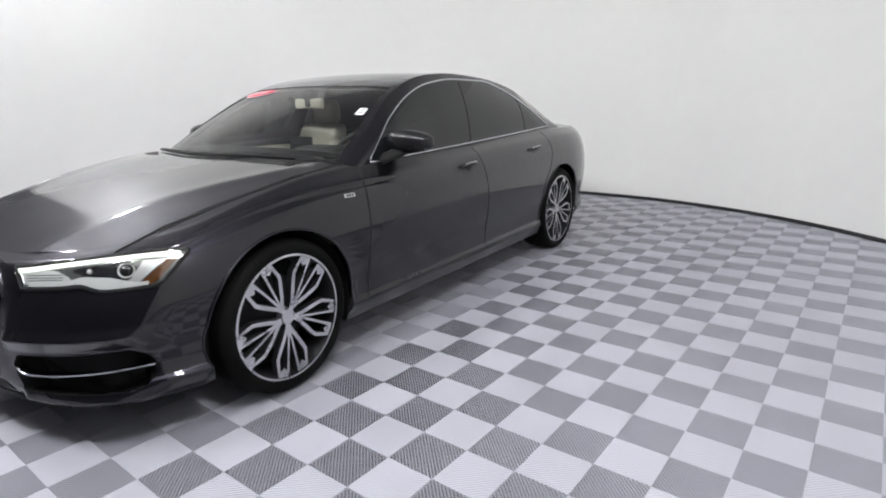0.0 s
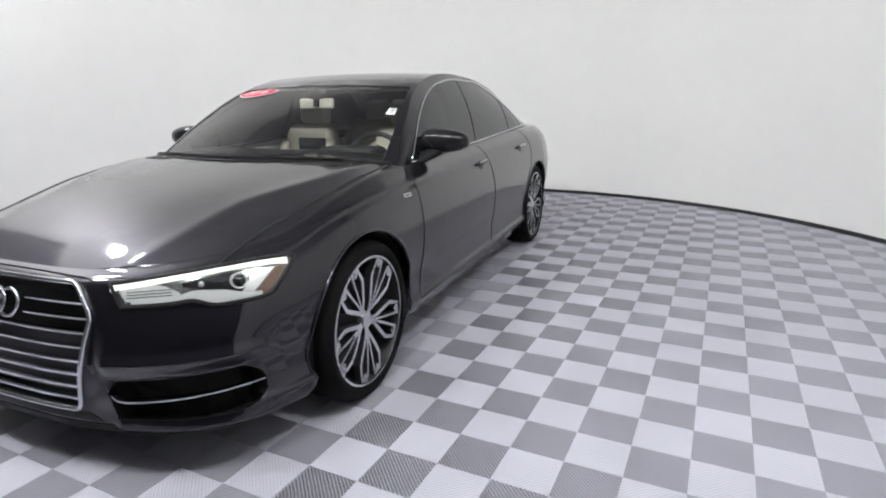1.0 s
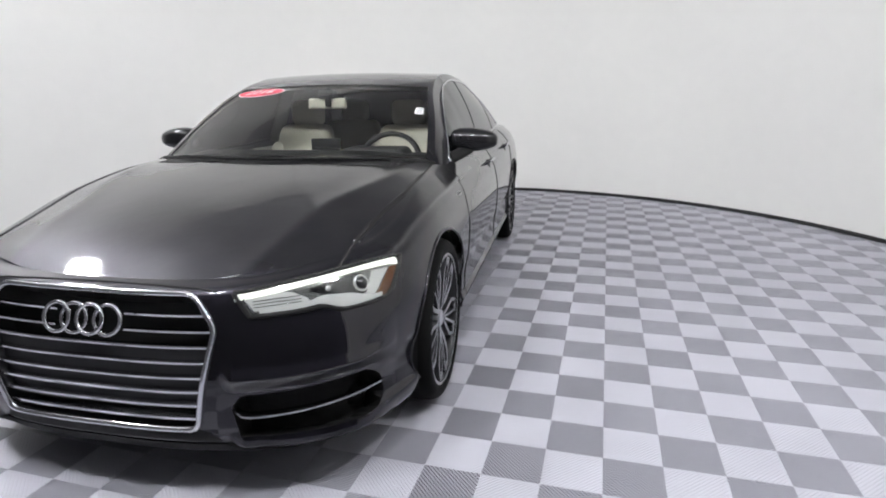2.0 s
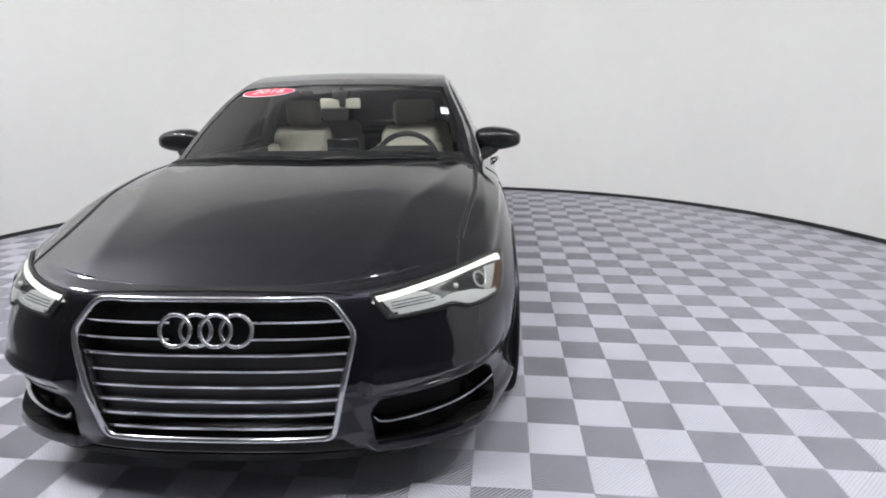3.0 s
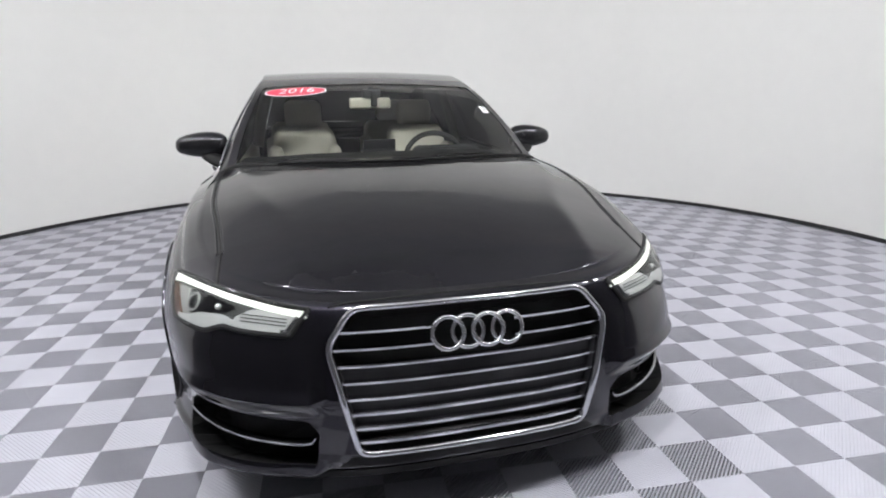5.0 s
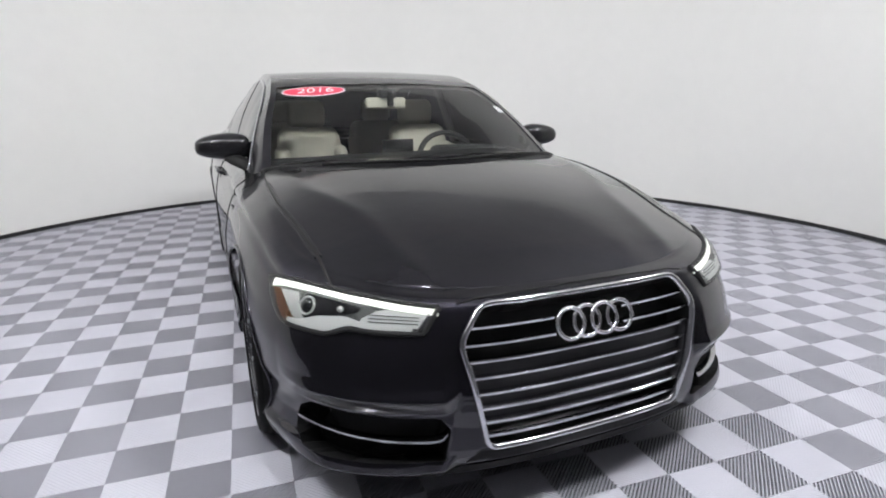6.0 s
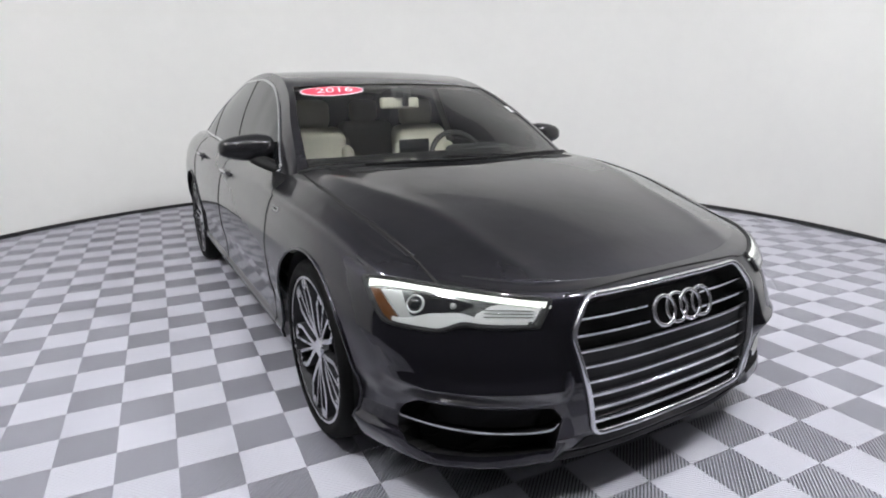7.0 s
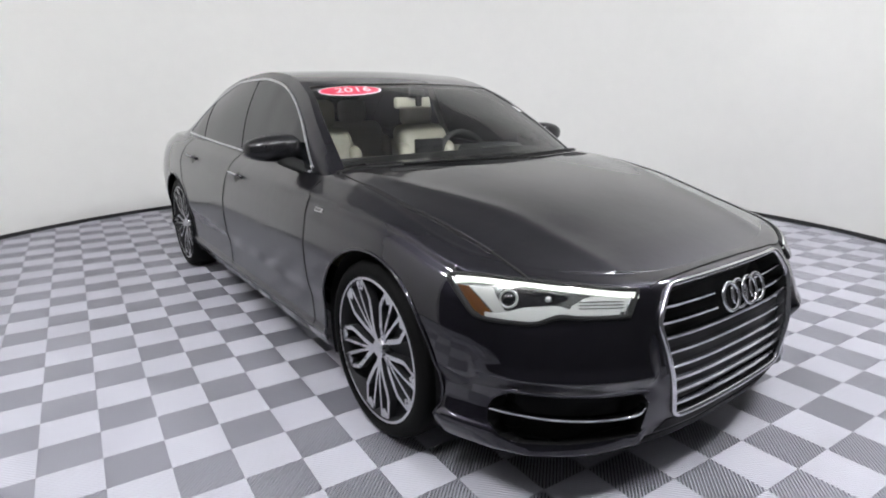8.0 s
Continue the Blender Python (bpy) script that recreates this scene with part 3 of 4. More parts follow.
# ---- wheels ----
def wheel():
    """A wheel with its axle along x, outer face towards +x, at the origin."""
    hub = empty("wheel")
    prof = [(-0.12, 0.258), (-0.125, 0.285), (-0.118, 0.315), (-0.095, 0.333), (-0.05, TYRE_R), (0.05, TYRE_R), (0.095, 0.333), (0.116, 0.318),
            (0.123, 0.30), (0.119, 0.282), (0.106, 0.268)]
    prof = smooth_line(prof, 40)
    n = 72
    verts = [(p[0], p[1] * math.sin(2 * math.pi * k / n), p[1] * math.cos(2 * math.pi * k / n)) for k in range(n) for p in prof]
    m = len(prof)
    faces = [(k * m + j, k * m + j + 1, ((k + 1) % n) * m + j + 1, ((k + 1) % n) * m + j) for k in range(n) for j in range(m - 1)]
    mesh_ob("tyre", verts, faces, M_RUBBER, hub, "black low-profile tyre")
    for name, prof, material, label in (
            ("rim", [(0.098, 0.279), (0.112, 0.277), (0.115, 0.272), (0.114, 0.265)], M_RIM, "silver alloy rim edge"),
            ("barrel", [(0.114, 0.265), (0.100, 0.262), (0.070, 0.256), (0.03, 0.252), (-0.11, 0.248)], M_RIM_DARK, "dark grey inside of the rim")):
        verts = [(p[0], p[1] * math.sin(2 * math.pi * k / n), p[1] * math.cos(2 * math.pi * k / n)) for k in range(n) for p in prof]
        m = len(prof)
        faces = [(k * m + j, k * m + j + 1, ((k + 1) % n) * m + j + 1, ((k + 1) % n) * m + j) for k in range(n) for j in range(m - 1)]
        mesh_ob(name, verts, faces, material, hub, label)
    bm = bmesh.new()
    bmesh.ops.create_cone(bm, cap_ends=True, segments=40, radius1=0.17, radius2=0.17, depth=0.02, matrix=pose(-0.02, 0, 0, 0, 90, 0))
    part("brake_disc", bm, M_RIM_DARK, hub)
    bm = bmesh.new()
    bmesh.ops.create_cone(bm, cap_ends=True, segments=40, radius1=0.249, radius2=0.249, depth=0.02, matrix=pose(-0.07, 0, 0, 0, 90, 0))
    part("backing", bm, M_BLACK, hub)
    # five groups of thin branching spokes
    def bar(pts, d):
        """A bar of depth d along points (radius, angle, x, width)."""
        v, f = [], []
        for i, (r, a, x, w) in enumerate(pts):
            r2, a2 = pts[min(i + 1, len(pts) - 1)][:2]
            r1, a1 = pts[max(i - 1, 0)][:2]
            p0, p1 = Vector((r1 * math.sin(a1), r1 * math.cos(a1))), Vector((r2 * math.sin(a2), r2 * math.cos(a2)))
            dd = (p1 - p0).normalized()
            c, s = Vector((r * math.sin(a), r * math.cos(a))), Vector((-dd.y, dd.x)) * w / 2
            v += [(x, c.x + s.x, c.y + s.y), (x, c.x - s.x, c.y - s.y), (x - d, c.x - s.x * 1.25, c.y - s.y * 1.25), (x - d, c.x + s.x * 1.25, c.y + s.y * 1.25)]
        for i in range(len(pts) - 1):
            for k in range(4):
                f.append((i * 4 + k, i * 4 + (k + 1) % 4, i * 4 + 4 + (k + 1) % 4, i * 4 + 4 + k))
        return v, f
    for g in range(5):
        base = 2 * math.pi * g / 5 + radians(37)
        for sgn in (1, -1):
            for radii, steps, widths in (((0.055, 0.12, 0.19, 0.265), (0.02, 0.085, 0.11, 0.125), (0.012, 0.011, 0.010, 0.016)),
                                         ((0.030, 0.065, 0.10, 0.16, 0.19, 0.265), (0.03, 0.20, 0.33, 0.41, 0.42, 0.295), (0.018, 0.018, 0.018, 0.018, 0.017, 0.012))):
                pts = [(r, base + sgn * a, float(np.interp(r, (0.03, 0.10, 0.19, 0.265), (0.088, 0.098, 0.103, 0.1055))), w) for r, a, w in zip(radii, steps, widths)]
                v, f = bar(pts, 0.03)
                sp = mesh_ob("spoke", v, f, M_RIM, hub, smooth=False)
                sp.data.materials.append(M_RIM_DARK)
                for q in sp.data.polygons:
                    q.material_index = 0 if q.index % 4 == 0 else 1
            # flat web where a pair of spokes meets the rim
            ring = [(0.268, 0.10), (0.268, 0.20), (0.268, 0.310), (0.246, 0.318), (0.222, 0.225), (0.244, 0.125)]
            v = [(x - (0.268 - r) * 0.04, r * math.sin(base + sgn * a), r * math.cos(base + sgn * a)) for x in (0.1068, 0.080) for r, a in ring]
            f = [(0, 1, 2, 3, 4, 5) if sgn < 0 else (5, 4, 3, 2, 1, 0)] + [(k, (k + 1) % 6, 6 + (k + 1) % 6, 6 + k) for k in range(6)]
            web = mesh_ob("spoke_web", v, f, M_RIM, hub, smooth=False)
            web.data.materials.append(M_RIM_DARK)
            for q in web.data.polygons:
                q.material_index = 0 if q.index == 0 else 1
    bm = bmesh.new()
    bmesh.ops.create_cone(bm, cap_ends=True, segments=32, radius1=0.040, radius2=0.033, depth=0.03, matrix=pose(0.082, 0, 0, 0, 90, 0))
    part("hub_cap", bm, M_RIM, hub, "round silver hub cap")
    return hub


w0 = wheel()
spots = [(0.805, AXLE_F, 0), (0.805, AXLE_R, 0), (-0.790, AXLE_F, 180), (-0.800, AXLE_R, 180)]
for k, (x, y, turn) in enumerate(spots):
    m = pose(x, y, TYRE_R - 0.003, 0, 0, turn)
    w = w0 if k == 0 else copy_thing(w0, m)
    w.matrix_basis = m
    w.parent = car
# wheel housings and underbody
for yc in (AXLE_F, AXLE_R):
    for sgn in (1, -1):
        n, v = 40, []
        for k in range(n + 1):
            a = math.pi * (-0.12 + 1.24 * k / n)
            for x, r in ((0.895, ARCH_R + 0.002), (0.55, ARCH_R + 0.01), (0.55, 0.05)):
                v.append((sgn * x, yc - math.cos(a) * r, WHEEL_Z + math.sin(a) * r))
        mesh_ob("wheel_housing", v, grid_faces(n + 1, 3), M_BLACK, car, "black wheel arch liner")
for yc in (AXLE_F, AXLE_R):
    for sgn in (1, -1):
        lip = []
        for k in range(41):
            a = math.pi * (-0.07 + 1.14 * k / 40)
            y, z = yc - math.cos(a) * (ARCH_R + 0.004), WHEEL_Z + math.sin(a) * (ARCH_R + 0.004)
            spot = side_tree.ray_cast(Vector((3, y, z)), Vector((-1, 0, 0)))[0]
            if spot is not None:
                lip.append((sgn * (spot.x + 0.001), y, z))
        tube("arch_lip", lip, 0.0065, M_PAINT, car)
bm = rounded_box((1.5, 4.3, 0.10), 0.03, 1)
bmesh.ops.translate(bm, vec=(0, 1.55, 0.26), verts=bm.verts)
part("underbody", bm, M_BLACK, car, "black underbody")

# ---- things laid on the body's skin ----
def sheet_tree(p):
    n, m = p.shape[:2]
    v = p.reshape(-1, 3)
    both = [tuple(q) for q in v] + [(-q[0], q[1], q[2]) for q in v]
    f = grid_faces(n, m)
    return BVHTree.FromPolygons(both, f + [tuple(k + len(v) for k in q) for q in f])


BODY_TREE, SIDE_TREE = sheet_tree(smooth_src), sheet_tree(sides)
Z_UP = Vector((0, 0, 1))


def frame_of(kind, sgn=1):
    """Direction of throw and the two axes of a plan for things laid on the skin."""
    if kind == "corner":
        return Vector((-0.64 * sgn, 0.77, 0)), Vector((0.77 * sgn, 0.64, 0)), Z_UP
    if kind == "side":
        return Vector((-sgn, 0, 0)), Vector((0, 1, 0)), Z_UP
    if kind == "front":
        return Vector((0, 1, 0)), Vector((sgn, 0, 0)), Z_UP
    return Vector((0, 0, -1)), Vector((sgn, 0, 0)), Vector((0, 1, 0))


def lay(u, v, frame_, off=0.0, tree=None):
    """The point of the skin under plan point (u, v), lifted by off along the skin's normal."""
    d, a, b = frame_
    hit, n, _, _ = (tree or BODY_TREE).ray_cast(a * u + b * v - d * 4, d)
    if hit is None:
        hit, n, _, _ = (tree or BODY_TREE).find_nearest(a * u + b * v - d * 0.8)
    if n.dot(d) > 0:
        n = -n
    return hit + n * off, n


def laid_patch(name, lower, upper, frame_, off, material, parent, label="", nu=24, nv=8, thick=0.004, tree=None):
    """A panel between two plan curves, following the skin, with a rim of its own thickness."""
    lo, hi = spread(lower, nu), spread(upper, nu)
    verts, deep = [], []
    for i in range(nu):
        for j in range(nv):
            u, v = lo[i] + (hi[i] - lo[i]) * j / (nv - 1)
            p, n = lay(u, v, frame_, off, tree)
            verts.append(p)
            deep.append(p - n * (off + thick))
    faces = grid_faces(nu, nv)
    base = len(verts)
    rim = [(i, 0) for i in range(nu)] + [(nu - 1, j) for j in range(1, nv)] + [(i, nv - 1) for i in range(nu - 2, -1, -1)] + [(0, j) for j in range(nv - 2, 0, -1)]
    ids = [i * nv + j for i, j in rim]
    verts += [verts[k].copy() for k in ids] + [deep[k] for k in ids]
    m = len(ids)
    faces += [(base + k, base + (k + 1) % m, base + m + (k + 1) % m, base + m + k) for k in range(m)]
    # face the way the skin does
    d = frame_[0]
    first = faces[(nu // 2) * (nv - 1) + nv // 2]
    nrm = (verts[first[1]] - verts[first[0]]).cross(verts[first[2]] - verts[first[1]])
    if nrm.dot(d) > 0:
        faces = [f[::-1] for f in faces]
    return mesh_ob(name, verts, faces, material, parent, label)


def laid_bar(name, plan_pts, frame_, r, off, material, parent, label="", n=40, flat=1.0, closed=False, tree=None, smooth=True, seg=8):
    pts = smooth_line(plan_pts, n) if smooth else spread(plan_pts, n)
    return tube(name, [lay(u, v, frame_, off, tree)[0] for u, v in pts], r, material, parent, label, seg=seg, flat=flat, closed=closed)


def blade(name, line, normals, high, deep, material, parent, label=""):
    """A flat bar: a line of points, standing high across and deep along the normals."""
    v, f = [], []
    for p, n in zip(line, normals):
        p, n = Vector(p), Vector(n)
        for dz, dn in ((-high / 2, 0.0), (-high * 0.28, deep * 0.25), (high * 0.28, deep * 0.25), (high / 2, 0.0), (high / 2, -deep), (-high / 2, -deep)):
            v.append(p + Z_UP * dz + n * dn)
    k = 6
    for i in range(len(line) - 1):
        for j in range(k):
            f.append((i * k + j, i * k + (j + 1) % k, (i + 1) * k + (j + 1) % k, (i + 1) * k + j))
    f += [tuple(range(k)), tuple(range((len(line) - 1) * k, len(line) * k))[::-1]]
    ob = mesh_ob(name, v, f, material, parent, label)
    ob.data.set_sharp_from_angle(angle=radians(50))
    return ob


front = frame_of("front")

# ---- grille ----
def funnel(name, poly, fr, depth, shrink, material, parent, label):
    """A recess that goes in from a closed plan outline."""
    mid = poly.mean(0)
    v = []
    for x, z in poly:
        v += [lay(x, z, fr, 0.0015)[0], lay(*(mid + (np.array((x, z)) - mid) * shrink), fr, -depth)[0]]
    m = len(poly)
    f = [(2 * k, 2 * ((k + 1) % m), 2 * ((k + 1) % m) + 1, 2 * k + 1) for k in range(m)] + [tuple(2 * k + 1 for k in range(m))]
    return mesh_ob(name, v, f, material, parent, label, smooth=False)


ring_pts = [(x, z) for x, z in GRILLE[1:-1]] + [(-x, z) for x, z in GRILLE[1:-1][::-1]]
loop = []
for k, (x, z) in enumerate(ring_pts):
    (xp, zp), (xn, zn) = ring_pts[k - 1], ring_pts[(k + 1) % len(ring_pts)]
    for t in (0.0, 0.25, 0.5, 0.75, 1.0):         # rounded corner
        c = 0.028
        a = Vector((x, z)) + (Vector((xp, zp)) - Vector((x, z))).normalized() * c
        b = Vector((x, z)) + (Vector((xn, zn)) - Vector((x, z))).normalized() * c
        loop.append(tuple(a * (1 - t) ** 2 + Vector((x, z)) * 2 * t * (1 - t) + b * t * t))
loop.append(loop[0])
loop = spread(loop, 150)[:-1]
grille = funnel("grille", loop, front, 0.075, 0.97, M_BLACK, car, "black grille with chrome bars and frame")
tube("grille_frame", [lay(u, v, front, 0.004)[0] for u, v in loop], 0.011, M_CHROME, grille, "satin chrome frame", closed=True, flat=0.8)


def grille_half(z):
    return np.interp(z, [0.272, 0.588, 0.678], [0.338, 0.410, 0.340]) - 0.006


for k in range(8):
    z = 0.621 - k * 0.0458
    w = grille_half(z)
    runs = [(-w, w)] if k > 1 else [(-w, -0.12), (0.12, w)]
    for a, b in runs:
        pn = [lay(x, z, front, -0.012) for x in np.linspace(a, b, 30)]
        blade("grille_bar", [p for p, _ in pn], [n for _, n in pn], 0.0120, 0.022, M_CHROME, grille, "chrome grille bar")
laid_patch("grille_plate", [(-0.345, 0.342), (0.345, 0.342)], [(-0.385, 0.535), (0.385, 0.535)], front, -0.030, M_MESH, grille, "dark grey plate behind the bars", nu=30, nv=8)
emblem = empty("emblem")
emblem.parent = grille
emblem["label"] = "row of four linked chrome rings"
for k in range(4):
    mid, n = lay((k - 1.5) * 0.0575, 0.602, front, 0.020 + (0.002 if k % 2 == 0 else -0.002))
    across = n.cross(Z_UP).normalized()
    rise = across.cross(n).normalized()
    pts = [mid + across * (0.044 * math.cos(t)) + rise * (0.044 * math.sin(t)) for t in np.linspace(0, 2 * math.pi, 41)[:-1]]
    tube("ring", pts, 0.0066, M_CHROME, emblem, closed=True, seg=10)

# ---- air intakes, bars, lower lip ----
for sgn in (1, -1):
    fr = frame_of("front", sgn)
    poly = spread(INTAKE + INTAKE[:1], 60)[:-1]
    intake = funnel("air_intake", poly, fr, 0.09, 0.93, M_BLACK, car, "black air intake in the bumper")
    pn = [lay(x, z, fr, 0.0) for x, z in smooth_line([(0.455, 0.330), (0.47, 0.312), (0.50, 0.306), (0.65, 0.308), (0.810, 0.316)], 40)]
    blade("intake_bar", [p for p, _ in pn], [n for _, n in pn], 0.0120, 0.02, M_CHROME_DARK, intake, "chrome bar across the intake")
# black laid over the body colour for the shadowed floor it reflects
laid_patch("bumper_grille_lip", [(-0.395, 0.224), (0.395, 0.224)], [(-0.36, 0.261), (0.36, 0.261)], front, 0.002, M_BLACK, car, "strip below the grille, blackened for its dark reflection", nu=40, nv=3)
laid_patch("front_splitter", [(-0.60, 0.176), (0.60, 0.176)], [(-0.42, 0.212), (0.42, 0.212)], front, 0.003, M_BLACK, car, "black lower edge of the bumper", nu=50, nv=4)

# ---- headlamps ----
LAMP_TOP = [(-0.159, 0.680), (0.048, 0.703), (0.184, 0.7115), (0.315, 0.715), (0.40, 0.706)]
LAMP_LOW = [(-0.128, 0.616), (0.027, 0.621), (0.069, 0.625), (0.153, 0.603), (0.243, 0.604), (0.305, 0.608), (0.352, 0.65), (0.395, 0.702)]


def along(pts, n=30):
    return smooth_line(pts, n)


def between(a, b, t):
    """The plan curve t of the way from curve a to curve b."""
    return [tuple(p + (q - p) * t) for p, q in zip(along(a), along(b))]


for sgn in (1, -1):
    fr = frame_of("corner", sgn)
    lamp = laid_patch("headlight", along(LAMP_LOW), along(LAMP_TOP), fr, 0.0015, M_LAMP_DARK, car, "headlamp with lit light guide and amber corner", nu=40, nv=10)
    laid_bar("surround", [tuple(p) for p in along(LAMP_TOP)] + [tuple(p) for p in along(LAMP_LOW)[::-1]] + [LAMP_TOP[0]], fr, 0.0075, 0.002, M_GAP, lamp,
             "thin black gap round the lamp", n=120, smooth=False)
    top = along(LAMP_TOP, 40)
    guide_hi = [(u, z - 0.006) for u, z in top if u < 0.375]
    guide_lo = [(u, z - 0.015 - 0.006 * max(0, (0.22 - u) / 0.38) - 0.008 * max(0, (u - 0.2) / 0.17)) for u, z in top if u < 0.375]
    laid_patch("light_guide", guide_lo, guide_hi, fr, 0.006, M_DRL, lamp, "lit white daytime light guide", nu=40, nv=4)
    laid_patch("lamp_well", [(0.05, 0.668), (0.09, 0.656), (0.13, 0.648), (0.19, 0.638), (0.225, 0.636), (0.245, 0.652)], [(0.05, 0.676), (0.09, 0.682), (0.13, 0.687), (0.19, 0.692), (0.225, 0.691), (0.246, 0.672)], fr, 0.004,
               M_BLACK_GLOSS, lamp, "dark well round the projector", nu=20, nv=5)
    low = along(LAMP_LOW, 60)
    band_lo = [(u, z + 0.007) for u, z in low if -0.10 < u < 0.29]
    band_hi = [(u, z + 0.018 + 0.026 * math.exp(-((u - 0.15) / 0.07) ** 2)) for u, z in low if -0.10 < u < 0.29]
    laid_patch("reflector_band", band_lo, band_hi, fr, 0.0065, M_LAMP_WHITE, lamp, "pale satin reflector band", nu=40, nv=4)
    for dz in (0.0, 0.008, 0.016):
        laid_bar("reflector_groove", [(-0.112, 0.640 + dz), (-0.04, 0.644 + dz), (0.02, 0.645 + dz)], fr, 0.0014, 0.005, M_LAMP_DARK, lamp, n=16, seg=5)
    laid_bar("inner_edge", [(-0.112, 0.624), (-0.122, 0.640), (-0.136, 0.664)], fr, 0.004, 0.005, M_CHROME, lamp, n=10, seg=6)
    laid_patch("indicator", [(0.292, 0.613), (0.315, 0.627), (0.340, 0.655), (0.364, 0.685)], [(0.250, 0.613), (0.268, 0.629), (0.298, 0.656), (0.332, 0.685)], fr, 0.006,
               M_AMBER, lamp, "amber side reflector", nu=16, nv=5)
    laid_patch("reflector_bowl", [(0.247, 0.615), (0.265, 0.631), (0.295, 0.658), (0.329, 0.686)], [(0.200, 0.624), (0.230, 0.636), (0.248, 0.664), (0.262, 0.690)], fr, 0.0045,
               M_LAMP, lamp, "bright reflector beside the projector", nu=14, nv=5)
    laid_patch("reflector_box", [(-0.116, 0.630), (-0.03, 0.634), (0.015, 0.637), (0.045, 0.642)], [(-0.136, 0.662), (-0.03, 0.676), (0.0, 0.672), (0.04, 0.652)], fr, 0.0035,
               M_LAMP_WHITE, lamp, "pale ribbed inner reflector", nu=14, nv=5)
    # round projector
    c, n = lay(0.216, 0.664, fr, 0.004)
    right = Z_UP.cross(n).normalized()
    up = n.cross(right)
    pts = [c + right * (0.025 * math.cos(t)) + up * (0.025 * math.sin(t)) for t in np.linspace(0, 2 * math.pi, 33)[:-1]]
    tube("projector_ring", pts, 0.0035, M_LAMP, lamp, "chrome ring", closed=True)
    q, _ = lay(0.105, 0.668, fr, 0.006)
    bm = bmesh.new()
    bmesh.ops.create_uvsphere(bm, u_segments=14, v_segments=8, radius=0.009, matrix=Matrix.Translation(q))
    part("small_lens", bm, M_LAMP, lamp, "small bright lens", True)
    bm = bmesh.new()
    bmesh.ops.create_uvsphere(bm, u_segments=24, v_segments=12, radius=0.022)
    bmesh.ops.scale(bm, vec=(1, 1, 0.5), verts=bm.verts)
    m = Matrix((right, up, n)).transposed().to_4x4()
    m.translation = c
    bmesh.ops.transform(bm, matrix=m, verts=bm.verts)
    part("projector_lens", bm, M_GLASS_DARK, lamp, "dark round projector lens", True)
    cover = laid_patch("lens", along(LAMP_LOW), along(LAMP_TOP), fr, 0.012, M_LENS, lamp, "clear cover", nu=40, nv=10, thick=-0.008)
    cover.visible_shadow = False

# ---- panel gaps ----
for sgn in (1, -1):
    sd, tp, fr = frame_of("side", sgn), frame_of("top", sgn), frame_of("corner", sgn)
    laid_bar("panel_gap", [(0.485, 0.27), (0.495, 0.5), (0.51, 0.75), (0.54, 0.895)], sd, 0.0028, 0.0004, M_GAP, car)
    laid_bar("panel_gap", [(1.655, 0.27), (1.66, 0.6), (1.64, 0.93)], sd, 0.0028, 0.0004, M_GAP, car)
    laid_bar("panel_gap", [(2.47, 0.28), (2.50, 0.40), (2.56, 0.60), (2.66, 0.72), (2.72, 0.85), (2.70, 0.97)], sd, 0.0028, 0.0004, M_GAP, car)
    laid_bar("panel_gap", [(0.49, 0.268), (1.6, 0.262), (2.47, 0.275)], sd, 0.0028, 0.0004, M_GAP, car)
    laid_bar("hood_gap", [(0.698, -0.615), (0.702, -0.44), (0.722, -0.26), (0.76, 0.02), (0.765, 0.25), (0.75, 0.53)], tp, 0.0042, 0.0004, M_GAP, car, n=70)
for sgn in (1, -1):
    tp = frame_of("top", sgn)
    for side in (-0.0085, 0.0085):
        laid_bar("panel_edge", [(0.702 + side, -0.44), (0.722 + side, -0.26), (0.76 + side, 0.02), (0.765 + side, 0.25)], tp, 0.0040, -0.0012, M_PAINT, car, n=60)
laid_bar("hood_gap", [(-0.40, 0.684), (-0.34, 0.691), (0, 0.693), (0.34, 0.691), (0.40, 0.684)], front, 0.0030, 0.0012, M_GAP, car, n=60)

# ---- side windows, trim, handles, badges ----
dlo_top = curve((0.67, 0.928), (0.95, 1.135), (1.26, 1.274), (1.44, 1.318), (1.73, 1.347), (2.12, 1.343), (2.4, 1.285), (2.69, 1.15), (2.90, 1.016))
dlo_low = curve((0.67, 0.922), (1.6, 0.955), (2.90, 1.010))


def pane(name, y_top, y_low, sgn, off, material, parent, label, thick=0.004, nu=24):
    s = np.linspace(0, 1, nu)
    yt, yl = y_top[0] + (y_top[1] - y_top[0]) * s, y_low[0] + (y_low[1] - y_low[0]) * s
    return laid_patch(name, np.stack([yl, dlo_low(yl)], 1), np.stack([yt, dlo_top(yt)], 1), frame_of("side", sgn), off, material, parent, label,
                      nu=nu, nv=14, thick=thick, tree=SIDE_TREE)


